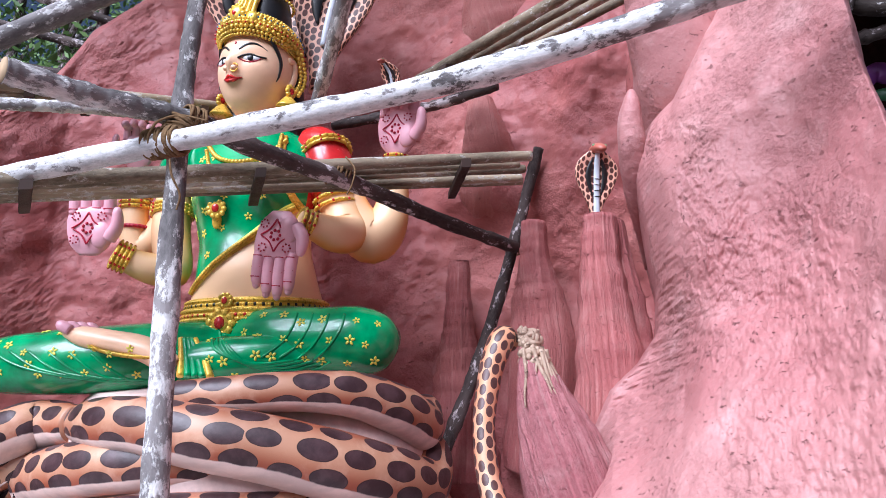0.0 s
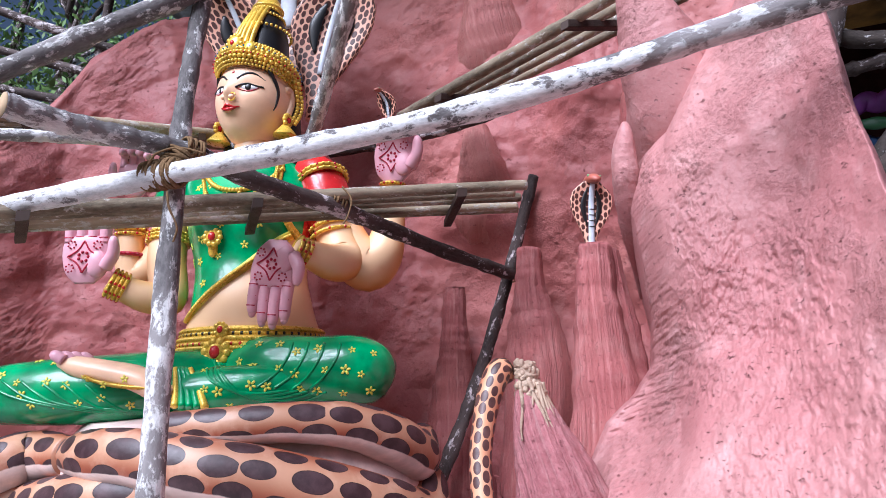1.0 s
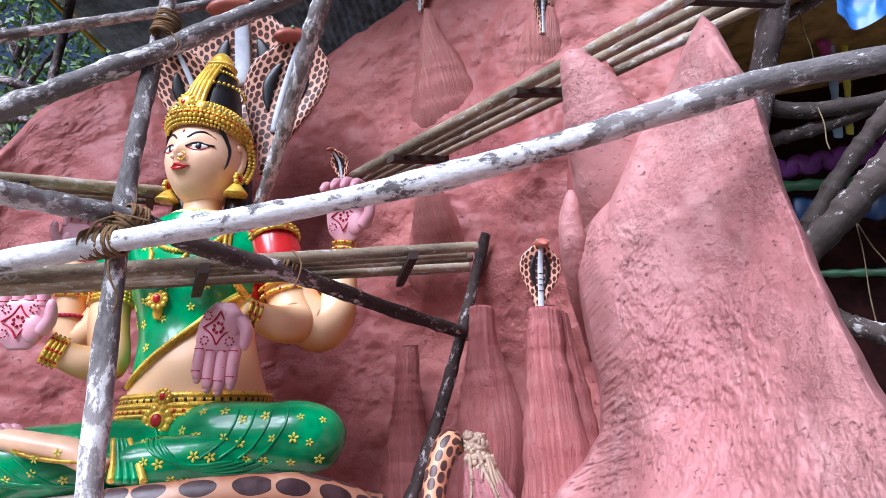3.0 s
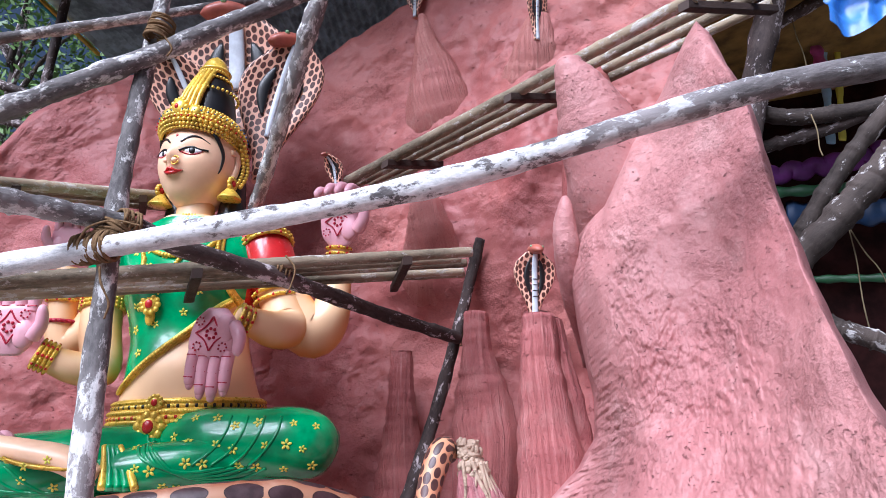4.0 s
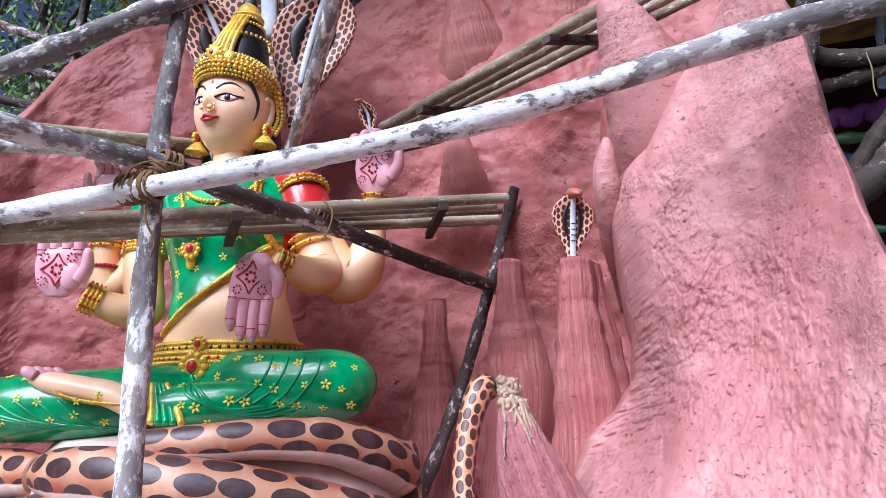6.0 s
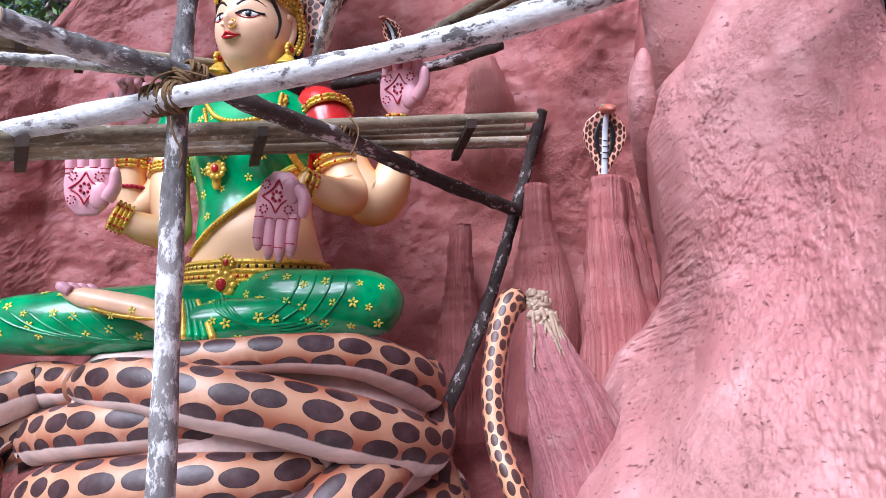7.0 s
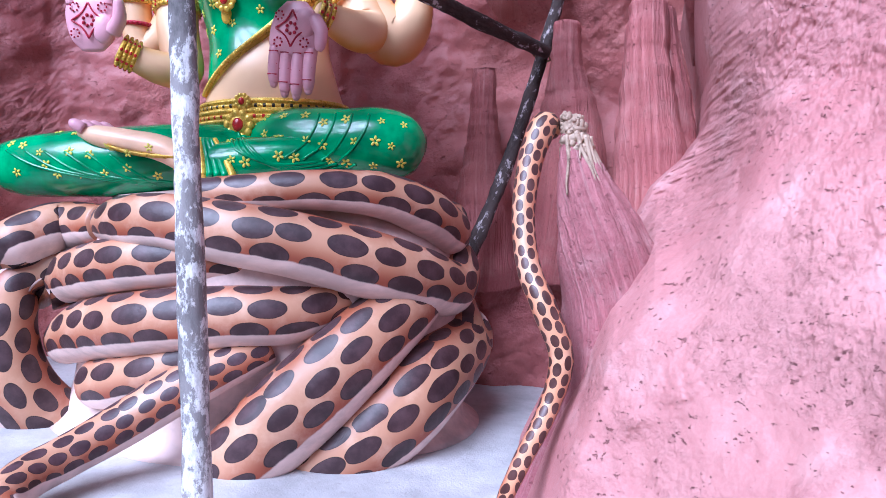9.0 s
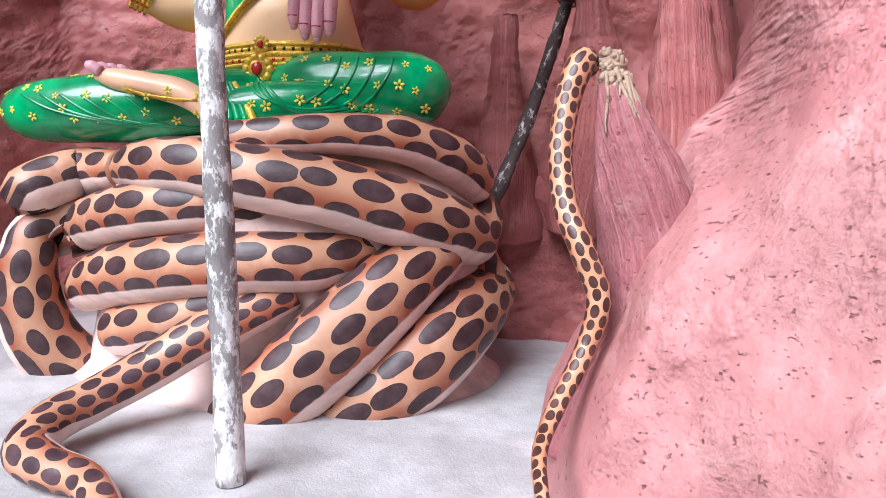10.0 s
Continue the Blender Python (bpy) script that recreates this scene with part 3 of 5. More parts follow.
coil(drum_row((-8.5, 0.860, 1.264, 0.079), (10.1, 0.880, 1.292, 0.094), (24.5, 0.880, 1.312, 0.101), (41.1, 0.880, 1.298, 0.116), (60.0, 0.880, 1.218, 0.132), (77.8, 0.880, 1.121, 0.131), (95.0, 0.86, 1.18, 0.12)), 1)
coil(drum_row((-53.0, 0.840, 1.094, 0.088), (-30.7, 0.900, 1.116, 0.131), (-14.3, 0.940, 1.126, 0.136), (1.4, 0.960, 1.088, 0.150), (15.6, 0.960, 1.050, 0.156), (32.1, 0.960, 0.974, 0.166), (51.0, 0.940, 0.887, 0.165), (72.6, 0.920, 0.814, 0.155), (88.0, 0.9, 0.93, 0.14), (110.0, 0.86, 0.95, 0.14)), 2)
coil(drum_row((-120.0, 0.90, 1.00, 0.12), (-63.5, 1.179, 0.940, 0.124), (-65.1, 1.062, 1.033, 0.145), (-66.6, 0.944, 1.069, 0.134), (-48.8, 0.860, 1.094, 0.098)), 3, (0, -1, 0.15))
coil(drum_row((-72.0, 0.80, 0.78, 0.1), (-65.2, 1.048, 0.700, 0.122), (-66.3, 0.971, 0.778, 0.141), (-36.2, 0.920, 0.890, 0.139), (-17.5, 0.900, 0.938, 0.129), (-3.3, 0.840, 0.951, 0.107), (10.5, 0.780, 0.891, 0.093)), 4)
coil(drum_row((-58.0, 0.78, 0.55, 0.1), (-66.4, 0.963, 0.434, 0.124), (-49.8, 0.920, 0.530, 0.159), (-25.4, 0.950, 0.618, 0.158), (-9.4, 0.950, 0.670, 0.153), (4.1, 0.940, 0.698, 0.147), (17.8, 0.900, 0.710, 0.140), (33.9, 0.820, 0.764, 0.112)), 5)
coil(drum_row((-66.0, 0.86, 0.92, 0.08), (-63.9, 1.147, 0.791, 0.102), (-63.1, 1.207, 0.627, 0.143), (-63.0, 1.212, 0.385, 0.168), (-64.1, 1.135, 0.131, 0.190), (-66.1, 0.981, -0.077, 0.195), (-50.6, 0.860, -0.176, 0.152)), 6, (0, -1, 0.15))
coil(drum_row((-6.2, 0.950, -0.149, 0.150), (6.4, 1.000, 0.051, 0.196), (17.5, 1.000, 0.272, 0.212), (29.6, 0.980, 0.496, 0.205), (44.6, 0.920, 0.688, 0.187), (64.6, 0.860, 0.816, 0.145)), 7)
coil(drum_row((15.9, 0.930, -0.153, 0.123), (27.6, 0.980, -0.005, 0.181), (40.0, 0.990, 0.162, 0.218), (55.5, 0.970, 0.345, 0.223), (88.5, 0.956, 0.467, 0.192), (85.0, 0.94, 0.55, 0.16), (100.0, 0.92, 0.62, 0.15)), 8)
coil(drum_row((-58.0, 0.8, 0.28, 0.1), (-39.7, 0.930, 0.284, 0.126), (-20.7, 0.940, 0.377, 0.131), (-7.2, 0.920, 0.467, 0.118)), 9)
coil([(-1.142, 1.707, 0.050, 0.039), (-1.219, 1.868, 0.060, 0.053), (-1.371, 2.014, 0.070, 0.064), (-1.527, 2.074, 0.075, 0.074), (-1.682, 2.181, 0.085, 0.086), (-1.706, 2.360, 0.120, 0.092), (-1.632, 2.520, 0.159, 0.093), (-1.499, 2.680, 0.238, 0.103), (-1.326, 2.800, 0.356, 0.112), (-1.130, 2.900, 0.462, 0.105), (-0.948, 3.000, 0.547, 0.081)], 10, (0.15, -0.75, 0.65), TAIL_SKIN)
core = Shape()
core.grid([[(DRUM[0] + DRUM[2] * k * math.sin(a), DRUM[1] - DRUM[3] * k * math.cos(a), z) for a in np.linspace(0, 2 * math.pi, 72, endpoint=False)]
           for z, k in ((-0.01, 1.06), (0.025, 1.01), (0.07, 0.965), (0.20, 0.935), (0.35, 0.915), (0.8, 0.93), (1.08, 0.88), (1.25, 0.76), (1.32, 0.4), (1.33, 0.05))], CORE)
core.build("core", coil_seat, "pale pinkish belly surface between the coils")


# ---- scaffolding ----
def pole(points, mat, label, seed, name="scaffold_pole", bend=0.012, cut=None, seg=16):
    """A debarked tree pole with a slight bend, knots and uneven thickness. points: x, y, z, radius."""
    p = spline(points, 46)
    rng = random.Random(seed)
    knots = [(rng.uniform(0.04, 0.96), rng.uniform(0.06, 0.16)) for _ in range(7)]
    for i in range(46):
        s = i / 45
        p[i, 2] += bend * math.sin(s * 7 + seed)
        p[i, 0] += bend * math.sin(s * 5 + 2 * seed)
        p[i, 3] *= 1 + 0.05 * math.sin(s * 31 + seed) + sum(h * math.exp(-((s - k) / 0.012) ** 2) for k, h in knots)
    shape = Shape()
    shape.tube(p[::1], mat, 90, seg, (0.3, -0.8, 0.5), 0.10, seed)
    ob = tagged(shape.build(name), label, "pole", group="scaffold poles")
    if cut is not None:
        c, d = np.array(points[cut][:3]), np.array(points[0 if cut else 1][:3])
        t = unit(c - d)
        Shape().tube([(*c, points[cut][3] * 0.97), (*(c + t * 0.004), points[cut][3] * 0.95)], CUT, 3, 18, (0.3, -0.8, 0.5)).build("cut_end", ob, "pale sawn wood end")
    return ob


CUT = painted("sawn_wood", (0.55, 0.38, 0.22), 0.8, 0.25)
pole([(-0.951, 2.191, -0.010, 0.051), (-1.066, 2.330, 1.371, 0.049), (-1.207, 2.560, 2.309, 0.046), (-1.265, 2.660, 2.735, 0.045), (-1.282, 2.720, 3.229, 0.043), (-1.296, 2.840, 4.080, 0.042)], BARK, "upright limed tree-pole standing on the platform floor", 1)
pole([(-2.464, 2.730, 2.177, 0.050), (-2.087, 2.650, 2.244, 0.050), (-1.235, 2.450, 2.366, 0.050), (-0.205, 2.180, 2.498, 0.048), (0.418, 1.940, 2.577, 0.047), (1.201, 1.680, 2.755, 0.045), (1.655, 1.520, 2.795, 0.044), (1.921, 1.420, 2.813, 0.043)], BARK_WHITE, "long white-limed tree-pole lashed across the upright", 2, bend=0.006)
pole([(-1.644, 2.000, 2.474, 0.052), (-1.444, 2.260, 2.488, 0.048), (-1.146, 2.560, 2.512, 0.045)], BARK, "short limed pole with a sawn end lashed to the upright", 3, bend=0.004, cut=0)
pole([(-1.155, 2.580, 2.520, 0.045), (-0.931, 2.720, 2.448, 0.045), (-0.597, 3.120, 2.429, 0.046), (-0.066, 3.750, 2.363, 0.045), (0.447, 4.270, 2.310, 0.043)], BARK_DARK, "dark bark pole carrying the bamboo deck", 4, bend=0.004)
pole([(0.613, 4.300, 3.056, 0.040), (0.439, 4.360, 2.314, 0.043), (0.255, 4.280, 1.660, 0.044), (-0.008, 4.120, 0.923, 0.046)], BARK_DARK, "slanting dark bark brace with torn lime", 5, bend=0.004)
pole([(-2.325, 2.420, 2.666, 0.050), (-1.801, 2.560, 3.062, 0.050), (-1.264, 2.680, 3.448, 0.050), (-0.902, 2.780, 3.745, 0.048), (-0.461, 2.900, 4.090, 0.047)], BARK, "upper grey limed cross pole lashed to the upright", 6, bend=0.004)
pole([(-3.366, 3.500, 3.853, 0.040), (-2.275, 4.100, 4.643, 0.040), (-1.298, 4.600, 5.276, 0.038)], BARK, "thin grey pole below the roof", 7)
pole([(-0.436, 3.000, 4.273, 0.055), (-0.574, 3.200, 3.953, 0.055), (-0.757, 3.550, 3.573, 0.050), (-0.991, 4.000, 3.129, 0.048)], BARK, "leaning grey pole rising beside the hoods", 8, bend=0.004)
pole([(-2.542, 2.750, 2.668, 0.033), (-1.988, 3.000, 2.746, 0.033), (-1.676, 3.120, 2.768, 0.032)], BARK, "thin limed pole under the rear deck", 9, bend=0.002)
pole([(-0.918, 4.350, 3.213, 0.038), (-0.181, 4.000, 3.224, 0.036), (0.271, 3.750, 3.284, 0.036)], BARK_DARK, "dark pole under the upper deck", 10, bend=0.003)
pole([(-1.566, 5.200, 4.831, 0.035), (-1.585, 5.200, 5.453, 0.035), (-1.615, 5.200, 6.252, 0.035), (-1.40, 5.2, 6.68, 0.035)], BARK, "thin grey roof prop behind the hoods", 11)


def deck(near_a, near_b, far_a, far_b, count, radius, label, battens, drop=0.05, seed=0):
    """Bamboo poles side by side on battens. near and far: the outer poles' ends."""
    ob = tagged(new("bamboo_deck"), label, "walkway")
    na, nb, fa, fb = (np.array(v) for v in (near_a, near_b, far_a, far_b))
    rng = random.Random(seed)
    for i in range(count):
        s = i / (count - 1)
        a, b = na + (fa - na) * s, nb + (fb - nb) * s
        d = b - a
        a, b = a - d * rng.uniform(0, 0.02), b + d * rng.uniform(-0.03, 0.015)
        b[2] += rng.uniform(-0.012, 0.012)
        n = 60
        pts = []
        for k in range(n + 1):
            q = k / n
            node = math.exp(-(((q * 7 + 0.3 * i) % 1 - 0.5) / 0.035) ** 2)
            r = radius * (1.12 if i == 0 else 0.92 + 0.12 * rng.random() * 0.3) * (1 + 0.13 * node) * (1 - 0.12 * q)
            pts.append((*(a + (b - a) * q), r))
        Shape().tube(pts, BAMBOO, 150, 12, (0, -0.8, 0.5), 0.05, seed + i).build("bamboo_pole", ob)
    for q, over in battens:
        a, b = na + (nb - na) * q, fa + (fb - fa) * q
        d = unit(b - a)
        a, b = a - d * over, b + d * over * 0.8
        off = np.array((0, 0, -radius - drop * 0.30))
        t = unit(nb - na)
        w, h = 0.027, drop * 0.5
        rows = []
        for k in range(9):
            c = a + (b - a) * k / 8 + off
            up = np.array((0, 0, 1.0))
            j = 1 + 0.06 * math.sin(k * 2.1 + q * 9)
            rows.append([c + t * w * x * j + up * h * y for x, y in ((-1, -0.8), (-0.85, -1), (0.85, -1), (1, -0.8), (1, 0.8), (0.85, 1), (-0.85, 1), (-1, 0.8))])
        s = Shape()
        uv = [[(k * 0.06 + q, j * 0.02) for j in range(9)] for k in range(9)]
        s.grid(rows, BATTEN, uv, [[0] * 9] * 9)
        s.build("batten", ob, flat=True)
    return ob


deck((-2.170, 2.560, 2.198), (0.458, 3.450, 2.690), (-2.402, 2.860, 2.195), (0.422, 3.900, 2.665), 5, 0.032, "weathered bamboo pole deck with dark battens below", ((0.085, 0.10), (0.455, 0.09), (0.853, 0.08)), seed=20)
deck((-0.347, 4.000, 3.362), (1.580, 2.500, 3.865), (-0.123, 4.300, 3.480), (2.251, 2.850, 4.149), 4, 0.036, "weathered bamboo pole deck rising past the rock horn", ((0.16, 0.08), (0.55, 0.09), (0.97, 0.06)), seed=30)
deck((-2.852, 3.050, 2.926), (-1.612, 4.300, 3.319), (-3.062, 3.300, 2.967), (-1.713, 4.600, 3.339), 4, 0.036, "rear bamboo pole deck beside the statue's head", ((0.25, 0.05), (0.42, 0.05), (0.85, 0.04)), seed=40)


# ---- rope lashings ----
def lashing(at, axis, radius, turns, width, label, strands=(), seed=0):
    """Coir rope wound round a joint, with loose ends."""
    ob = tagged(new("rope_lashing"), label, "rope")
    rng = random.Random(seed)
    ax = unit(np.array(axis, float))
    e1 = unit(np.cross(ax, (0.2, 0.3, 1)))
    e2 = np.cross(ax, e1)
    pts = []
    for i in range(turns * 18 + 1):
        a = i / 18 * 2 * math.pi
        r = radius * (1 + 0.05 * math.sin(a * 0.37 + seed) + 0.08 * rng.random())
        along = width * 0.5 * math.sin(i / (turns * 18) * 9.4 + seed) + 0.014 * math.sin(a * 0.5 + seed)
        pts.append((*(np.array(at) + ax * along + (e1 * math.cos(a) + e2 * math.sin(a)) * r), 0.0065))
    Shape().tube(pts, ROPE, turns * 30, 6, tuple(ax), 0.3, seed).build("winding", ob)
    for s in strands:
        Shape().tube([(*p, 0.005) for p in s], ROPE, 30, 5, (0.1, 1, 0.1), 0.3, seed + 5).build("loose_end", ob)
    return ob


J = np.array((-1.240, 2.470, 2.374))
lashing(J, (1, -0.25, 0.1), 0.060, 26, 0.13, "brown coir rope lashing where the poles cross", [
    [(-1.177, 2.400, 2.276), (-1.160, 2.400, 2.207), (-1.125, 2.420, 2.127), (-1.137, 2.430, 2.063)],
    [(-1.282, 2.400, 2.380), (-1.246, 2.400, 2.445), (-1.170, 2.440, 2.489), (-1.062, 2.460, 2.476)]], 1)
lashing((-1.195, 2.500, 2.433), (0.3, 0.1, 1), 0.066, 14, 0.10, "brown coir rope binding on the upright pole", [], 2)
lashing((-1.151, 2.540, 2.512), (1, 0.9, -0.1), 0.052, 10, 0.07, "frayed coir rope binding on the short pole", [], 3)
lashing((-1.226, 2.700, 3.622), (0.15, 0.1, 1), 0.056, 16, 0.10, "brown coir rope lashing high on the upright pole", [
    [(-1.180, 2.660, 3.555), (-1.137, 2.660, 3.491), (-1.153, 2.660, 3.444)]], 4)
lashing((-0.601, 3.130, 2.467), (1, 1, -0.3), 0.054, 8, 0.06, "coir rope tying the deck to the pole", [
    [(-0.560, 3.080, 2.536), (-0.504, 3.060, 2.462), (-0.517, 3.060, 2.369), (-0.540, 3.070, 2.328)],
    [(-0.624, 3.080, 2.497), (-0.676, 3.060, 2.427), (-0.648, 3.060, 2.378)]], 5)
lashing((0.427, 4.310, 2.317), (0.3, 0, 1), 0.062, 3, 0.05, "thin rope tying brace and pole", [], 6)


# ---- snakes and cobras ----
def cobra(base, height, width, yaw, label, head=1.0, lean=0.12, curl=(0, 0), category="sculpture", glance=0, low=0.0, band=1.0):
    """A reared cobra with a spread hood, dark throat panels and a pale ribbed throat band. yaw: degrees by which it looks away from the front."""
    ob = tagged(new("cobra"), label, category)
    ob.matrix_basis = pose(*base, 0, 0, yaw)
    prof = [(0.0, 0.22), (0.12, 0.24), (0.28, 0.42), (0.48, 0.80), (0.66, 1.0), (0.80, 0.92), (0.90, 0.62), (0.97, 0.36)]
    hs = spline([(h, w, 0) for h, w in prof], 40)

    def mid(h):
        return np.array((curl[0] * h * h, curl[1] * h - lean * height * (2.2 * max(0, h - 0.45) ** 2), h * height))
    rows, uvs, pr = [], [], []
    ang = np.linspace(-math.pi, math.pi, 33)
    for h, w, _ in hs:
        c = mid(h)
        half, thick = w * width / 2, 0.10 * width * (0.7 + 0.5 * (1 - w))
        rows.append([c + np.array((math.sin(a) * half, -math.cos(a) * thick + 0.22 * half * math.sin(a) ** 2 * (1 if math.cos(a) > 0 else 0.6) * -1, 0)) for a in ang[:-1]])
        uvs.append([(h * height, math.sin(a / 2) * half * 1.6) for a in ang])
        pr.append([0.0] * 33)
    s = Shape()
    s.grid(rows, HOOD_SKIN if width > 0.3 else HOOD_FINE, uvs, pr)
    s.build("hood", ob, "orange hood with dark brown spots")
    for sx in (-1, 1):
        t = Shape()
        t.tube([(*(mid(h) + np.array((sx * x * width, -0.10 * width, 0))), r * width) for h, x, r in (((0.46, 0.12, 0.012), (0.55, 0.17, 0.055), (0.65, 0.20, 0.075), (0.74, 0.17, 0.055), (0.80, 0.13, 0.012)) if low else ((0.36, 0.10, 0.012), (0.5, 0.16, 0.05), (0.64, 0.19, 0.065), (0.78, 0.15, 0.045), (0.86, 0.10, 0.012)))], BLACK, 20, 12, (0, -1, 0), flat=0.35)
        t.build("throat_panel", ob, "black oval throat panel")
    t = Shape()
    t.tube([(*(mid(h) + np.array((0, -0.11 * width, 0))), r * width) for h, r in ((low, 0.03 if low else 0.08), (low + (0.6 - low) * 0.5, 0.07 * band), (0.66, 0.07 * band), (0.85, 0.065 * band), (0.95, 0.05 * band))], THROAT, 30, 12, (0, -1, 0), flat=0.5)
    t.build("throat_band", ob, "pale bluish white throat band")
    for h in (0.34, 0.42, 0.50, 0.58) if not low else ():
        t = Shape()
        c = mid(h) + np.array((0, -0.155 * width, 0))
        t.tube([(*(c + np.array((-0.06 * width, 0.012 * width, 0))), 0.008 * width), (*c, 0.01 * width), (*(c + np.array((0.06 * width, 0.012 * width, 0))), 0.008 * width)], BLACK, 6, 6, (0, -1, 0))
        t.build("throat_bar", ob)
    c = mid(0.97)
    k = width * 0.5 * head
    gl = radians(glance)

    def ahead(x, y, z):
        return c + np.array((x * math.cos(gl) - y * math.sin(gl), x * math.sin(gl) + y * math.cos(gl), z)) * k
    t = Shape()
    t.tube([(*ahead(0, y, z), r * k) for y, z, r in ((0.30, -0.06, 0.22), (0.05, 0.06, 0.30), (-0.30, 0.06, 0.30), (-0.62, -0.06, 0.22), (-0.80, -0.14, 0.08))], SCALE, 24, 14, (0, 0, 1), flat=0.7, round_ends=True)
    skull = t.build("head", ob, "brownish red scaled head")
    for sx in (-1, 1):
        Shape().ball(ahead(sx * 0.25, -0.38, 0.14), (0.06 * k, 0.075 * k, 0.06 * k), EYE, seg=10, rings=6).build("eye", skull, "pale green-white eye")
    return ob


EYE = painted("green_eye_paint", (0.25, 0.42, 0.22), 0.2, 0.2)
THROAT = painted("grey_white_throat_paint", (0.62, 0.66, 0.72), 0.35, 0.15)
cobra((0.745, 3.02, 2.20), 0.38, 0.225, 8, "small reared cobra with spotted orange hood on a rock spire", 1.1)
cobra((-1.277, 4.400, 3.474), 1.42, 0.92, -6, "large spotted cobra hood rearing behind the statue's crown", 0.80, 0.16, (-0.05, 0), glance=-62, low=0.52)
cobra((-1.040, 4.300, 3.442), 1.16, 0.62, 4, "spotted cobra hood beside the large one behind the crown", 0.95, 0.16, (0.20, 0), glance=-62, low=0.30, band=0.55)
cobra((-1.510, 4.380, 3.456), 1.02, 0.62, 8, "spotted cobra hood behind the upright pole", 0.75, 0.16, (-0.34, 0), glance=-30, low=0.30, band=0.5)
cobra((-0.425, 3.950, 3.254), 0.26, 0.17, -45, "little cobra held in the statue's raised hand", 0.9, 0.5, (-0.03, 0))
cobra((0.079, 4.600, 5.176), 0.36, 0.2, -30, "small cobra on the tip of a high spire", 0.8)
cobra((1.014, 4.000, 4.572), 0.5, 0.22, 35, "small cobra rising from a high rock knob", 0.8)
cobra((-2.135, 3.950, 2.835), 0.20, 0.17, 30, "little spotted cobra in the statue's rear hand", 0.8, 0.3)

snake = tagged(new("thin_snake"), "slender orange spotted snake climbing the rock spire", "sculpture")
Shape().tube([(0.094, 1.620, 0.293, 0.020), (0.109, 1.850, 0.338, 0.024), (0.176, 2.020, 0.418, 0.030), (0.276, 2.140, 0.577, 0.036), (0.314, 2.160, 0.749, 0.043), (0.250, 2.180, 0.915, 0.045), (0.197, 2.240, 1.043, 0.043), (0.174, 2.300, 1.217, 0.042), (0.191, 2.360, 1.399, 0.046), (0.224, 2.400, 1.525, 0.052), (0.255, 2.430, 1.575, 0.050), (0.286, 2.470, 1.549, 0.035)], SMALL_SKIN, 140, 18, (0, -1, 0.2), 0.03, 3).build("body", snake)


# ---- background: roof, trees, neighbouring structure ----
def make_roof():
    """Corrugated sheets, the waves running front to back."""
    rows = []
    # The unseen front stretch, from y 2.9, is added to shade the wall.
    for v in np.linspace(0, 1, 6):
        row = []
        for k in range(620):
            u = k / 619
            left = -4.95 + 0.8 * v
            x = left + (5.2 - left) * u
            row.append((x, 2.9 + 5.6 * v, 6.62 + 0.10 * v + 0.022 * math.sin(x * 62)))
        rows.append(row)
    s = Shape()
    s.grid(rows, ROOF, wrap=False)
    s.grid([[(x, y, z + 0.01) for x, y, z in r] for r in rows], ROOF, wrap=False)
    return tagged(s.build("roof_sheet"), "blue-grey corrugated metal roof sheets above the rock", "roof", kind="structure")


make_roof()
FASCIA = painted("yellow_fascia_paint", (0.75, 0.45, 0.05), 0.5, 0.2)
FASCIA_BLUE = painted("blue_fascia_paint", (0.05, 0.35, 0.5), 0.5, 0.2)
DARKWOOD = painted("dark_timber", (0.035, 0.028, 0.026), 0.8, 0.3)


def beam(name, a, b, w, mat, label, category="beam"):
    s = Shape()
    a, b = np.array(a), np.array(b)
    t = unit(b - a)
    e1 = unit(np.cross(t, (0, 0.1, 1)))
    e2 = np.cross(t, e1)
    s.grid([[c + (e1 * x + e2 * y) * w for x, y in ((-1, -0.9), (-0.9, -1), (0.9, -1), (1, -0.9), (1, 0.9), (0.9, 1), (-0.9, 1), (-1, 0.9))] for c in (a, a + (b - a) * 0.5, b)], mat)
    return tagged(s.build(name, flat=True), label, category)


beam("fascia_board", (-4.432, 6.249, 6.580), (-4.288, 7.702, 6.660), 0.022, FASCIA, "yellow painted fascia board at the roof edge", "board")
beam("fascia_board", (-4.457, 6.214, 6.550), (-4.408, 6.871, 6.600), 0.02, FASCIA_BLUE, "blue painted fascia strip at the roof edge", "board")
for k in range(5):
    pole([(*P0, 0.05) for P0 in (((-4.05, 6.4, 6.66), (-4.15, 6.4, 3.3), (-4.2, 6.4, 0.0)) if k == 0 else ((-7.6, 6.0 + 0.1 * k, 6.9 - 0.6 * k), (-2.6, 6.3 + 0.1 * k, 5.0 - 0.25 * k)))], BARK_DARK, "dark timber pole under the roof edge", 50 + k)


def leaf_mat():
    n = Nodes("leaves")
    g = n.tree.nodes.new("ShaderNodeNewGeometry").outputs["Random Per Island"]
    return n.done(n.mix(g, (0.06, 0.13, 0.03), (0.20, 0.34, 0.09)), 0.55)


LEAF = leaf_mat()


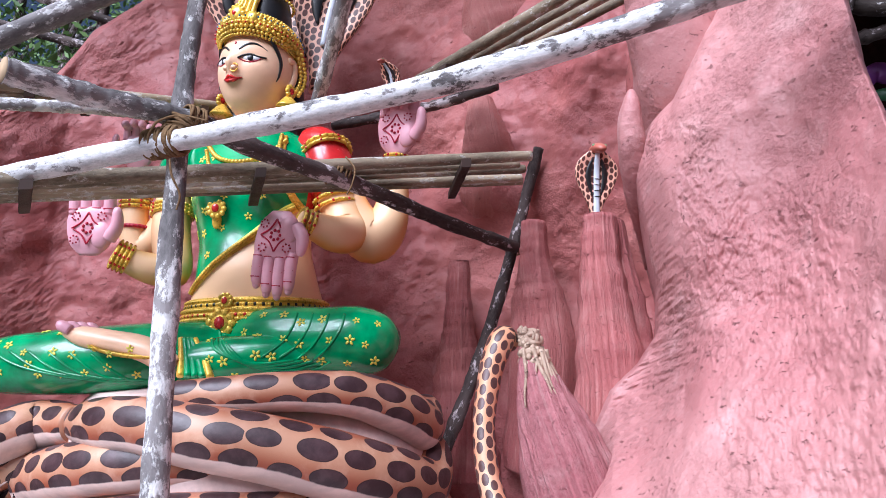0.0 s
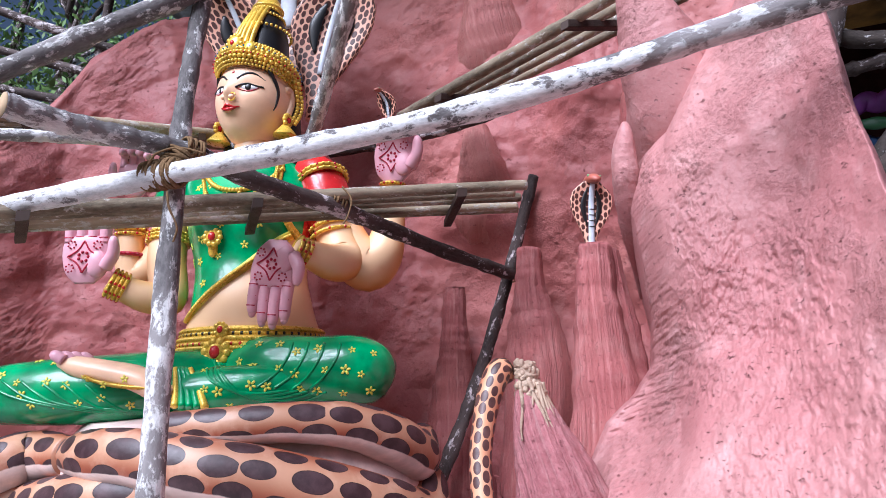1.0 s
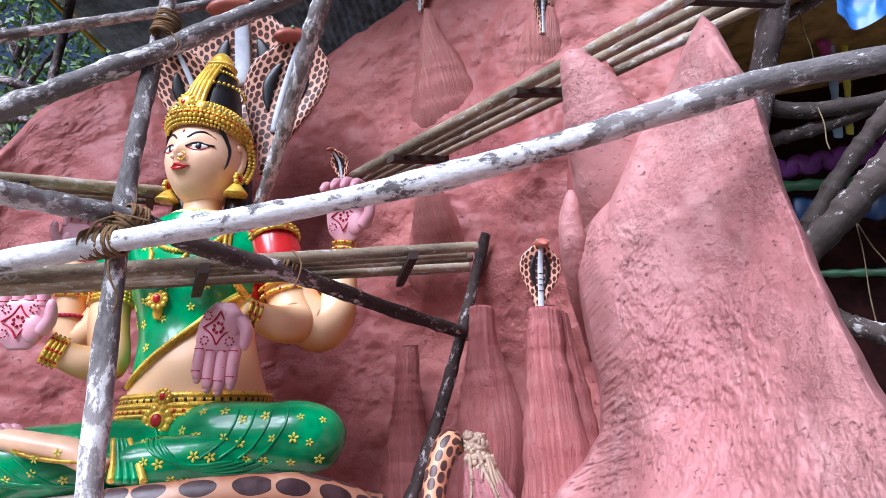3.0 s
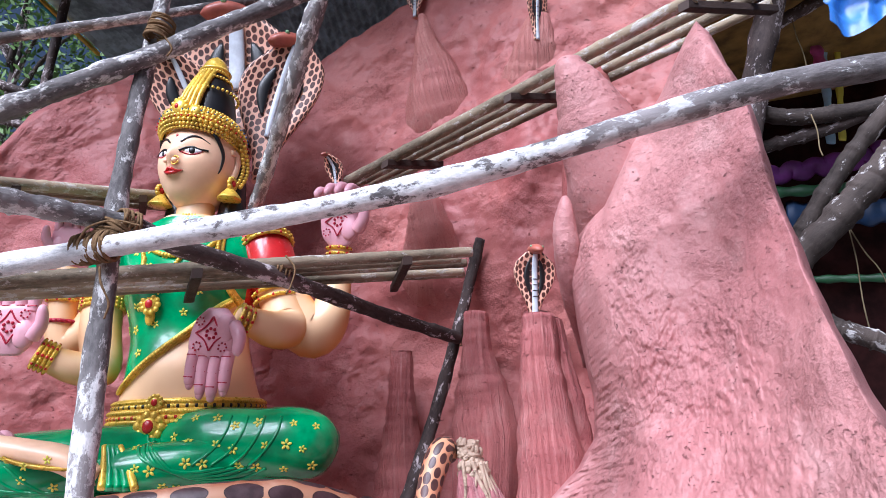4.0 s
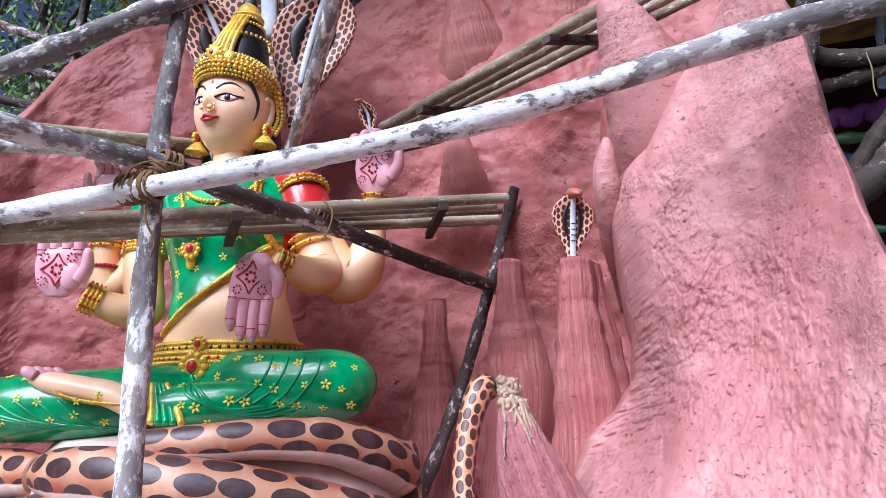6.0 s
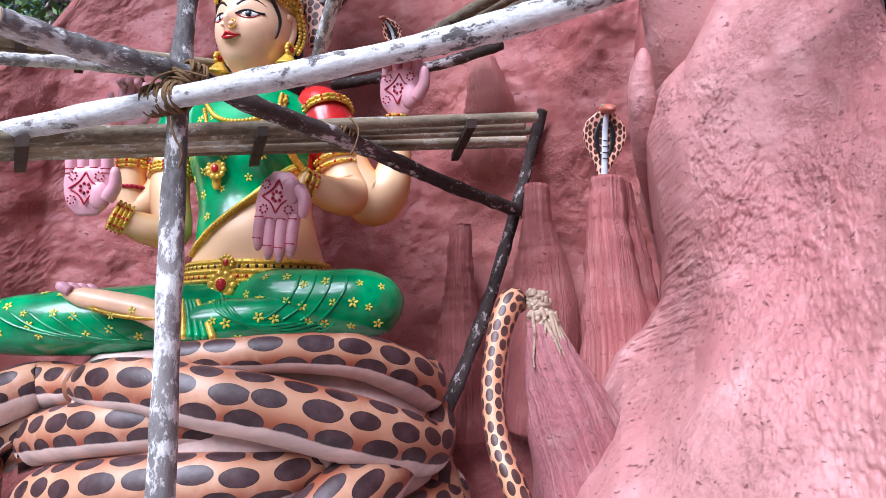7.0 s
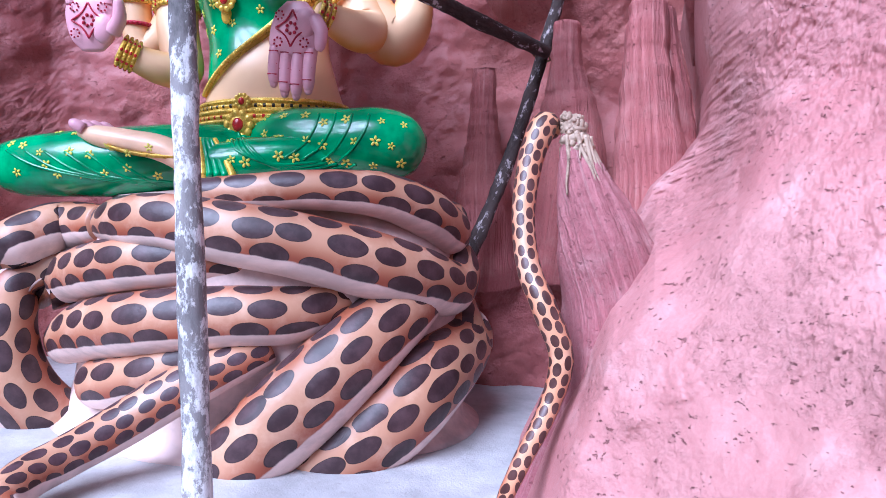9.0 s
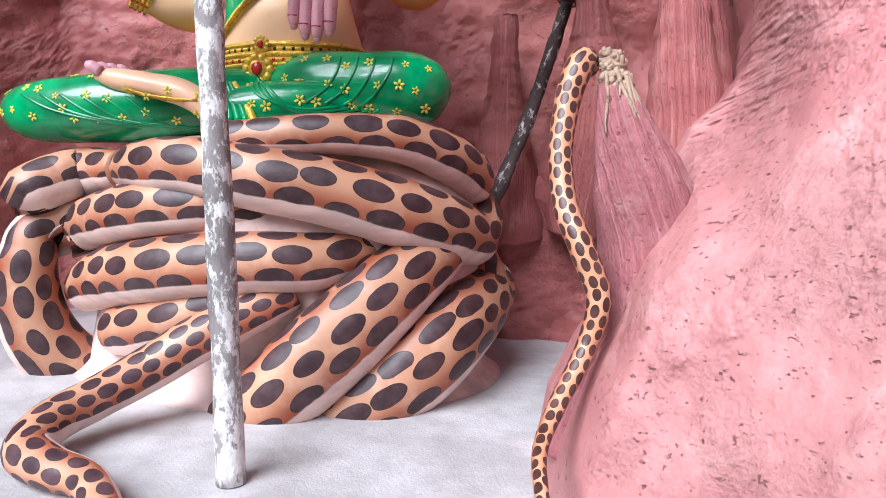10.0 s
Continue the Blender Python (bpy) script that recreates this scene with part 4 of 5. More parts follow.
def tree(at, height, spread, label, seed):
    ob = tagged(new("tree"), label, "tree")
    rng = random.Random(seed)
    b = np.array(at, float)
    t = Shape()
    t.tube([(*b, 0.22), (*(b + (0.1, 0, height * 0.4)), 0.17), (*(b + (0.2, 0.1, height * 0.7)), 0.10), (*(b + (0.1, 0.2, height)), 0.03)], BARK_DARK, 30, 12, (0, -1, 0), 0.15, seed)
    clumps = []
    for i in range(16):
        h = rng.uniform(0.4, 0.95) * height
        a = rng.uniform(0, 6.28)
        e = b + (math.cos(a) * spread * rng.uniform(0.4, 1), math.sin(a) * spread * rng.uniform(0.4, 1), h + rng.uniform(0.2, 0.9))
        clumps.append(e)
        t.tube([(*(b + (0.12, 0.05, h * 0.9)), 0.06), (*((b + (0.12, 0.05, h)) * 0.5 + e * 0.5), 0.04), (*e, 0.012)], BARK_DARK, 10, 6, (0, -1, 0.1), 0.1, seed + i)
    t.build("trunk", ob)
    v, f = [], []
    for c in clumps:
        for _ in range(330):
            p = c + np.array([rng.gauss(0, 0.62) for _ in range(3)])
            d, e = (unit(np.array([rng.gauss(0, 1) for _ in range(3)])) for _ in range(2))
            e = unit(np.cross(d, e))
            ln = rng.uniform(0.05, 0.10)
            k = len(v)
            v += [tuple(p - d * ln), tuple(p + e * ln * 0.4), tuple(p + d * ln), tuple(p - e * ln * 0.4)]
            f.append((k, k + 1, k + 2, k + 3))
    me = bpy.data.meshes.new("crown")
    me.from_pydata(v, [], f)
    me.materials.append(LEAF)
    crown = new("crown", me)
    crown.parent = ob
    tagged(crown, "small green leaves with gaps of sky", kind="stuff")
    return ob


tree((-7.2, 10.0, 0), 9.5, 2.4, "leafy green tree beyond the rock wall", 3)
tree((-10.5, 13.0, 0), 12.5, 3.0, "tall leafy green tree behind the roof edge", 4)
tree((-7.0, 14.5, 0), 12.5, 2.8, "leafy tree standing farther behind the wall", 5)


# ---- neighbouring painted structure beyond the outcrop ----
# Wall and band paints are kept dark to stand for shade under its roof.
MAROON_SHADE = painted("shade_maroon_paint", (0.030, 0.009, 0.008), 0.8, 0.3, spec=0.1)
PURPLE = painted("purple_paint", (0.20, 0.035, 0.25), 0.5, 0.2)
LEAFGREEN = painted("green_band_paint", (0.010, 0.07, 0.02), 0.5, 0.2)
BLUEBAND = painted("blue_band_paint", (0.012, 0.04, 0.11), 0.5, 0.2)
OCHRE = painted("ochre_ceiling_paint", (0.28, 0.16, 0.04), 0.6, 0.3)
MAGENTA = painted("magenta_paint", (0.60, 0.10, 0.35), 0.4, 0.2)
LIGHTBLUE = painted("light_blue_paint", (0.35, 0.55, 0.70), 0.5, 0.15)
BLUE = painted("blue_gem_paint", (0.02, 0.16, 0.40), 0.2, 0.2)
TARP = painted("blue_tarpaulin", (0.06, 0.22, 0.66), 0.35, 0.25)


def band(name, a, b, r, mat, label, wave=0.0, flat=0.5):
    a, b = np.array(a), np.array(b)
    pts = [(*(a + (b - a) * q + np.array((0, 0, wave * math.sin(q * 40)))), r * (1 + 0.15 * math.sin(q * 33))) for q in np.linspace(0, 1, 40)]
    return tagged(Shape().tube(pts, mat, 80, 12, (0, -1, 0), flat=flat).build(name), label, "moulding")


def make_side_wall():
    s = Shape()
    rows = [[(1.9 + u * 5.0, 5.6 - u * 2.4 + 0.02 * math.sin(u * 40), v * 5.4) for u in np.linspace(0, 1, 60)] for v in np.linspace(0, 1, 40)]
    s.grid(rows, MAROON_SHADE, wrap=False)
    s.grid([[(x + 0.06, y + 0.12, z) for x, y, z in r] for r in rows[::13]], MAROON_SHADE, wrap=False)
    return tagged(s.build("wall_side"), "maroon wall of the neighbouring shrine with shade in its colour", "wall", kind="structure")


make_side_wall()


def make_soffit():
    s = Shape()
    rows = [[(1.95 + 5.0 * u, 2.75 + 3.2 * v, 4.55 + 0.35 * u + 0.01 * math.sin(v * 30)) for u in np.linspace(0, 1, 30)] for v in np.linspace(0, 1, 30)]
    s.grid(rows, OCHRE, wrap=False)
    s.grid([[(x, y, z + 0.12) for x, y, z in r] for r in rows], OCHRE, wrap=False)
    return tagged(s.build("soffit"), "ochre painted soffit sheltering the neighbouring shrine", "roof", kind="structure")


make_soffit()
band("relief_moulding", (2.915, 4.400, 3.672), (3.868, 4.000, 3.799), 0.075, PURPLE, "purple painted wavy relief moulding", 0.02)
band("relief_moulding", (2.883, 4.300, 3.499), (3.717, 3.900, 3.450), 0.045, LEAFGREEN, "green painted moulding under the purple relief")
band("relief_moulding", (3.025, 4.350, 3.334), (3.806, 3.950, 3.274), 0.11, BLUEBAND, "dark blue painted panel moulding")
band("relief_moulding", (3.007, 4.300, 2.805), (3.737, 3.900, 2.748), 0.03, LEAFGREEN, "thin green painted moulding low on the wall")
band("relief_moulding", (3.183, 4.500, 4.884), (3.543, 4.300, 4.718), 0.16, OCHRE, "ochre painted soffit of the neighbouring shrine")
band("striped_pillar", (3.306, 4.100, 3.846), (3.395, 4.100, 4.901), 0.035, LIGHTBLUE, "light blue stripe of a painted pillar")
band("striped_pillar", (3.402, 4.100, 3.875), (3.522, 4.100, 4.908), 0.028, YELLOW, "yellow stripe of a painted pillar")
band("striped_pillar", (3.260, 4.000, 4.456), (3.220, 4.000, 5.033), 0.05, MAGENTA, "magenta painted relief leaf on the pillar")
pole([(1.35, 3.30, -0.02, 0.09), (1.80, 3.25, 2.1, 0.088), (2.243, 3.200, 3.891, 0.085), (2.358, 3.200, 4.277, 0.085), (2.486, 3.200, 4.734, 0.085)], BARK_DARK, "thick dark upright pole bound with wire", 61)
pole([(2.216, 3.300, 3.644, 0.05), (2.492, 3.200, 3.537, 0.05), (2.925, 3.000, 3.571, 0.05), (3.100, 2.900, 3.590, 0.05)], BARK_SHADED, "grey pole with white lime splashes beyond the outcrop", 62)
pole([(2.296, 3.400, 3.419, 0.04), (2.627, 3.200, 3.473, 0.04), (3.118, 2.900, 3.673, 0.04)], BARK_DARK, "dark pole crossing beyond the outcrop", 63)
pole([(2.251, 3.200, 2.627, 0.05), (2.499, 3.000, 3.080, 0.05), (2.756, 2.800, 3.449, 0.05)], BARK_SHADED, "slanting limed pole beside the outcrop", 64)
pole([(2.120, 2.900, 2.508, 0.075), (2.347, 2.750, 2.808, 0.075), (2.670, 2.600, 3.167, 0.075)], BARK_SHADED, "thick slanting limed pole beside the outcrop", 65)
pole([(2.236, 3.000, 2.260, 0.05), (2.365, 2.900, 2.157, 0.05), (2.615, 2.800, 2.009, 0.05)], BARK_SHADED, "low dark pole beside the outcrop", 66)
pole([(2.522, 3.500, 4.417, 0.045), (2.863, 3.300, 4.519, 0.045), (3.223, 3.100, 4.698, 0.045)], BARK_DARK, "dark pole under the tarpaulin", 67)


def cord(points, label):
    return tagged(Shape().tube([(*p, 0.0035) for p in points], CORD, 30, 6, (0.1, -1, 0.1), 0.3, 2).build("hanging_cord"), label, "rope")


CORD = painted("straw_coloured_cord", (0.22, 0.17, 0.09), 0.9, 0.3)
cord([(2.595, 3.3, 4.333), (2.607, 3.3, 4.201), (2.633, 3.3, 4.073), (2.641, 3.3, 3.925)], "straw-coloured cord hanging from the poles")
cord([(2.431, 2.9, 2.715), (2.441, 2.9, 2.543), (2.436, 2.9, 2.33), (2.446, 2.9, 2.154)], "straw-coloured cord hanging from the poles")
cord([(2.438, 2.9, 2.716), (2.497, 2.9, 2.591), (2.564, 2.9, 2.485), (2.621, 2.9, 2.275)], "straw-coloured cord hanging from the poles")
cord([(2.222, 2.75, 3.31), (2.241, 2.75, 3.216), (2.238, 2.75, 3.117), (2.248, 2.75, 3.068)], "straw-coloured cord hanging from the poles")


def make_tarp():
    o, a, b = np.array((2.631, 3.000, 4.747)), np.array((3.494, 2.800, 4.757)), np.array((2.584, 3.000, 4.001))
    rows = []
    for v in np.linspace(0, 1, 26):
        row = []
        for u in np.linspace(0, 1, 40):
            p = o + (a - o) * u + (b - o) * v * (0.9 + 0.12 * math.sin(u * 9))
            p[1] += 0.05 * fbm(u * 5, v * 4, 0.5, 3) + 0.03 * math.sin(u * 24 + v * 5)
            row.append(p)
        rows.append(row)
    s = Shape()
    s.grid(rows, TARP, wrap=False)
    s.grid([[p + np.array((0, 0.004, 0)) for p in r] for r in rows], TARP, wrap=False)
    return tagged(s.build("tarpaulin"), "crumpled bright blue plastic tarpaulin tied to poles", "tarpaulin")


make_tarp()


# ---- the seated statue: one mesh ----
from mathutils.bvhtree import BVHTree


def statue():
    s = Shape()

    def limb(points, mat, count=30, seg=24, ref=(0, -1, 0.1), **k):
        s.tube(points, mat, count, seg, ref, **k)

    # torso: cloth and skin meet along a slanting hem
    sect = spline([(1.40, -1.22, 3.86, 0.46, 0.33), (1.62, -1.21, 3.85, 0.45, 0.33), (1.78, -1.20, 3.84, 0.42, 0.31), (1.98, -1.22, 3.83, 0.375, 0.30), (2.20, -1.26, 3.86, 0.355, 0.27),
                   (2.45, -1.30, 3.90, 0.40, 0.29), (2.62, -1.32, 3.92, 0.43, 0.28), (2.80, -1.34, 3.95, 0.46, 0.22), (2.93, -1.35, 3.97, 0.36, 0.17), (3.02, -1.36, 3.97, 0.20, 0.14)], 90)
    rows = []
    for z, cx, cy, rx, ry in sect:
        row = []
        for a in np.linspace(0, 2 * math.pi, 96, endpoint=False):
            x, y = cx + rx * math.cos(a), cy + ry * math.sin(a)
            if math.sin(a) < 0:
                for bx in (-1.50, -1.14):
                    y -= 0.13 * math.exp(-(((x - bx) / 0.13) ** 2 + ((z - 2.47) / 0.13) ** 2))
            row.append((x, y, z))
        rows.append(row)
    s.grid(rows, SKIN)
    cloth, red = s.slot(GREEN), s.slot(RED)
    for i, f in enumerate(s.f):
        x, y, z = np.mean([s.v[k] for k in f], axis=0)
        if z > 1.86 + (x + 1.56) * 0.93 and z < 3.0:
            s.m[i] = cloth
        if z > 2.30 and x > -0.93 and z < 2.95:
            s.m[i] = red
    # legs
    limb([(-1.20, 3.66, 1.58, 0.17), (-0.95, 3.54, 1.585, 0.19), (-0.70, 3.48, 1.585, 0.185), (-0.54, 3.48, 1.59, 0.19), (-0.43, 3.50, 1.58, 0.185), (-0.355, 3.53, 1.57, 0.155), (-0.31, 3.55, 1.565, 0.10), (-0.295, 3.56, 1.56, 0.01)], GREEN, 50, 36, rough=0.03)
    limb([(-0.5, 3.62, 1.50, 0.14), (-0.9, 3.42, 1.48, 0.13), (-1.25, 3.36, 1.45, 0.12), (-1.45, 3.36, 1.42, 0.09)], GREEN, 36, 30, rough=0.03)
    limb([(-1.25, 3.64, 1.52, 0.17), (-1.65, 3.48, 1.46, 0.19), (-2.05, 3.45, 1.42, 0.185), (-2.42, 3.48, 1.39, 0.17), (-2.62, 3.53, 1.38, 0.13), (-2.72, 3.56, 1.37, 0.04)], GREEN, 50, 36, rough=0.03)
    # foot on the thigh
    limb([(-1.44, 3.27, 1.40, 0.075), (-1.60, 3.26, 1.49, 0.085), (-1.78, 3.27, 1.525, 0.078), (-1.96, 3.29, 1.55, 0.070), (-2.06, 3.30, 1.575, 0.045)], FACE, 30, 20, (0, 0, 1), flat=0.8)
    for k in range(4):
        limb([(-1.50, 3.19, 1.45, 0.010), (-1.66, 3.19, 1.455, 0.013), (-1.80, 3.20, 1.475, 0.012), (-1.88, 3.215, 1.50, 0.008)], GOLD, 12, 8)
        limb([(-2.02 + 0.03 * k, 3.25 + 0.03 * k, 1.58, 0.030), (-2.07 + 0.035 * k, 3.245 + 0.03 * k, 1.605, 0.030), (-2.09 + 0.035 * k, 3.25 + 0.03 * k, 1.62, 0.014)], PALM, 8, 10)
    tree_ = BVHTree.FromPolygons([Vector(v) for v in s.v], s.f)

    def on(x, z, lift=0.0):
        """The front surface at x, z."""
        p, n, _, _ = tree_.ray_cast(Vector((x, 1.0, z)), Vector((0, 1, 0)))
        if p is None:
            return None, None
        n = n if n.y < 0 else -n
        return np.array(p + n * lift), np.array(n)

    def trim(path, r, mat, count=40, beads=0, bead=0.012, lift=0.0, flat=1.0):
        """A cord or a row of beads laid on the front surface along x, z points."""
        pts = []
        for x, z in spline([(a, b, 0) for a, b in path], count)[:, :2]:
            p, n = on(x, z, lift)
            if p is not None:
                pts.append((*p, r))
        if len(pts) > 3:
            s.tube(pts, mat, count, 8, (0, -1, 0.2), flat=flat)
            if beads:
                for q in spline(pts, beads):
                    s.ball((q[0], q[1] - r, q[2]), (bead,) * 3, mat if isinstance(beads, bool) else GOLD, seg=8, rings=5)

    # hem of the sash, cords and folds
    trim([(-1.58, 1.85), (-1.45, 1.965), (-1.2, 2.19), (-0.98, 2.40)], 0.030, GOLD, 50, 46, 0.014, flat=0.45)
    trim([(-1.55, 1.90), (-1.42, 2.01), (-1.18, 2.235), (-0.96, 2.45)], 0.012, YELLOW, 50)
    trim([(-1.13, 2.92), (-1.10, 2.70), (-1.02, 2.5), (-0.95, 2.4)], 0.032, GOLD, 40, 30, 0.013, flat=0.45)
    trim([(-1.62, 2.85), (-1.5, 2.72), (-1.36, 2.68), (-1.2, 2.73), (-1.1, 2.88)], 0.016, GOLD, 40, 34, 0.016)
    trim([(-1.60, 2.78), (-1.5, 2.58), (-1.40, 2.50), (-1.28, 2.56), (-1.16, 2.78)], 0.012, GOLD, 40, 34, 0.013)
    for k in range(5):
        trim([(-1.30 + 0.03 * k, 1.62 - 0.02 * k), (-1.22 + 0.05 * k, 1.50 - 0.02 * k), (-1.02 + 0.06 * k, 1.44 - 0.01 * k), (-0.82 + 0.05 * k, 1.46)], 0.009, GREEN, 40)
    for k in range(4):
        trim([(-0.98 + 0.09 * k, 1.47), (-0.90 + 0.09 * k, 1.54), (-0.84 + 0.09 * k, 1.64), (-0.83 + 0.09 * k, 1.72)], 0.008, GREEN, 30)
    for k in range(6):
        trim([(-2.5 + 0.12 * k, 1.46), (-2.3 + 0.12 * k, 1.38 - 0.01 * k), (-2.0 + 0.09 * k, 1.33), (-1.7 + 0.05 * k, 1.31)], 0.008, GREEN, 40)
    # flowers
    rng = random.Random(11)
    spots = [(x, z) for x in np.arange(-2.65, -0.30, 0.125) for z in (1.36, 1.47, 1.58, 1.69)] + [(x, z) for x in np.arange(-1.62, -1.0, 0.12) for z in (2.1, 2.22, 2.34, 2.46, 2.58, 2.7)]
    for i, (x, z) in enumerate(spots):
        x, z = x + rng.uniform(-0.035, 0.035), z + rng.uniform(-0.03, 0.03)
        if z > 2 and z < 1.95 + (x + 1.56) * 0.93:
            continue
        if 1.8 < z < 2:
            continue
        p, n = on(x, z, 0.002)
        if p is None or p[2] < 1.3 or abs(x + 1.4) < 0.06 and z < 1.7 or (-2.1 < x < -1.4 and z > 1.5 and z < 1.8):
            continue
        e1 = unit(np.cross(n, (0, 0, 1)))
        e2 = np.cross(e1, n)
        a0 = rng.uniform(0, 1.2)
        k = rng.uniform(0.8, 1.15)
        for q in range(5):
            a = a0 + q * 2 * math.pi / 5
            d = e1 * math.cos(a) + e2 * math.sin(a)
            turn = np.stack([d, np.cross(n, d), n], axis=1)
            s.ball(p + d * 0.016 * k, (0.012 * k, 0.007 * k, 0.003), YELLOW, turn, 8, 4)
    # belt of bead rows
    for z, rr, mat in ((1.80, 0.010, GOLD), (1.775, 0.013, BLACK), (1.745, 0.013, GOLD), (1.715, 0.012, RED), (1.69, 0.014, GOLD), (1.66, 0.013, GOLD), (1.635, 0.014, GOLD)):
        rx, ry, n = 0.425, 0.315, 92
        if z < 1.75:
            rx, ry = 0.44, 0.33
        for q in range(n):
            a = math.pi + math.pi * q / n * 1.1 - 0.15
            m = GOLD if (mat is GOLD or q % 3) else mat
            s.ball((-1.205 + (rx + 0.012) * math.cos(a), 3.845 + (ry + 0.012) * math.sin(a), z + 0.02 * math.cos(a)), (0.0145, 0.0145, rr), m, seg=7, rings=4)
        s.tube([(-1.205 + rx * math.cos(a), 3.845 + ry * math.sin(a), z + 0.02 * math.cos(a), 0.021) for a in np.linspace(2.9, 6.5, 40)], GOLD, 60, 8, (0, 0, 1))

    def gem(at, r, mat=RED):
        at = np.array(at)
        for q in range(10):
            a = q * 0.628
            s.ball(at + np.array((math.cos(a), 0, math.sin(a))) * r, (r * 0.42, r * 0.3, r * 0.42), GOLD, seg=8, rings=5)
        s.ball(at, (r * 0.9, r * 0.45, r * 0.9), GOLD, seg=12, rings=6)
        s.ball(at + np.array((0, -r * 0.35, 0)), (r * 0.5, r * 0.25, r * 0.6), mat, seg=10, rings=6)

    gem((-1.30, 3.49, 1.66), 0.062)
    gem((-1.29, 3.50, 1.79), 0.035)
    gem(on(-1.425, 2.36, 0.012)[0], 0.046)
    s.ball(on(-1.425, 2.29, 0.008)[0], (0.030, 0.018, 0.055), GOLD, seg=10, rings=6)
    gem(on(-1.425, 2.49, 0.010)[0], 0.030, BLUE)
    for sx in (-1, 1):
        trim([(-1.425 + sx * 0.02, 2.44), (-1.425 + sx * 0.07, 2.53), (-1.425 + sx * 0.11, 2.66)], 0.013, GOLD, 20, 14, 0.014)
    # pleated cloth end between the legs
    for k in range(5):
        limb([(-1.45 + 0.02 * k, 3.33, 1.56, 0.014), (-1.41 + 0.03 * k, 3.27, 1.46, 0.018), (-1.38 + 0.04 * k, 3.21, 1.36, 0.020)], GREEN if 0 < k < 4 else GOLD, 14, 10)

    # arms
    def bangles(a, b, r, n=4, mat=GOLD):
        a, b = np.array(a), np.array(b)
        t = unit(b - a)
        e1 = unit(np.cross(t, (0.3, 1, 0.1)))
        e2 = np.cross(t, e1)
        for k in range(n):
            c = a + (b - a) * k / max(1, n - 1)
            s.tube([(*(c + (e1 * math.cos(q) + e2 * math.sin(q)) * r), 0.013) for q in np.linspace(0, 2 * math.pi, 25)], mat, 36, 8, tuple(t))
            for q in range(26):
                w = e1 * math.cos(q * 0.2417) + e2 * math.sin(q * 0.2417)
                s.ball(c + w * (r + 0.010), (0.010,) * 3, (GOLD, GOLD, RED)[q % 3] if mat is GOLD else mat, seg=6, rings=4)

    limb([(-1.02, 3.96, 2.93, 0.10), (-0.90, 3.94, 2.88, 0.15), (-0.82, 3.91, 2.72, 0.165), (-0.775, 3.88, 2.53, 0.15), (-0.77, 3.87, 2.50, 0.13)], RED, 30, 28)
    bangles((-0.765, 3.87, 2.505, ), (-0.75, 3.865, 2.455), 0.135, 2)
    bangles((-0.86, 3.92, 2.86), (-0.85, 3.91, 2.83), 0.158, 2)
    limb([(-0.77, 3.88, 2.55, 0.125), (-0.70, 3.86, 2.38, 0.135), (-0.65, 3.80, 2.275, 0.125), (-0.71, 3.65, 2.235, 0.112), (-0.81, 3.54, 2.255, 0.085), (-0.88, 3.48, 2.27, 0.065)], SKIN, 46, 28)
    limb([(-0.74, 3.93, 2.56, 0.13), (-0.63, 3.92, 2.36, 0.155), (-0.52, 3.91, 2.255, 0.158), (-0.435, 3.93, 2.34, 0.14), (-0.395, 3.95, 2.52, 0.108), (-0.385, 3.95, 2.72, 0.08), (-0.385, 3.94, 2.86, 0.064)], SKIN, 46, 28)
    bangles((-0.835, 3.515, 2.25), (-0.885, 3.48, 2.27), 0.078, 3)
    bangles((-0.385, 3.945, 2.80), (-0.385, 3.94, 2.84), 0.072, 2)
    limb([(-1.70, 3.97, 2.86, 0.10), (-1.80, 3.95, 2.76, 0.15), (-1.84, 3.92, 2.56, 0.15), (-1.84, 3.90, 2.48, 0.12)], GREEN, 26, 26)
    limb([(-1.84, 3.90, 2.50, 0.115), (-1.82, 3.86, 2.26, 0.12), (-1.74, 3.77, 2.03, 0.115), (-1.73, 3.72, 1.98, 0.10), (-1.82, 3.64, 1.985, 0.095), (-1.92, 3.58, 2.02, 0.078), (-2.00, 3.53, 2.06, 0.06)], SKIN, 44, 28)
    bangles((-1.93, 3.575, 2.025), (-1.99, 3.54, 2.05), 0.078, 4)
    bangles((-1.84, 3.89, 2.42), (-1.835, 3.88, 2.37), 0.122, 3)
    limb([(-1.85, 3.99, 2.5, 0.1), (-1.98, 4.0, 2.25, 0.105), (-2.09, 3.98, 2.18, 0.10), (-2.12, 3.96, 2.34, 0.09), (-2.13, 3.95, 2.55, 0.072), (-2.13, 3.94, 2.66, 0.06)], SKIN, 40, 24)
    bangles((-2.125, 3.955, 2.44), (-2.13, 3.95, 2.54), 0.088, 4)
    bangles((-2.11, 3.965, 2.30), (-2.11, 3.965, 2.29), 0.098, 1, HENNA)

    def hand(at, up, normal, k, curl=0.0, thumb=1, lines=True):
        """An open hand at the middle of its palm; up: where the fingers point."""
        at, up = np.array(at), unit(np.array(up, float))
        nn = np.array(normal, float)
        nn = unit(nn - up * (nn @ up))
        sd = np.cross(up, nn) * thumb
        turn = np.stack([sd, nn, up], axis=1)
        base = len(s.v)
        s.tube([(*(at + up * q * k), r * k) for q, r in ((-0.27, 0.10), (-0.16, 0.20), (0.0, 0.245), (0.14, 0.245), (0.22, 0.20), (0.25, 0.10))], PALM, 26, 28, tuple(nn), flat=0.34)
        s.ball(at + sd * 0.12 * k - up * 0.06 * k + nn * 0.045 * k, (0.11 * k, 0.06 * k, 0.15 * k), PALM, turn)
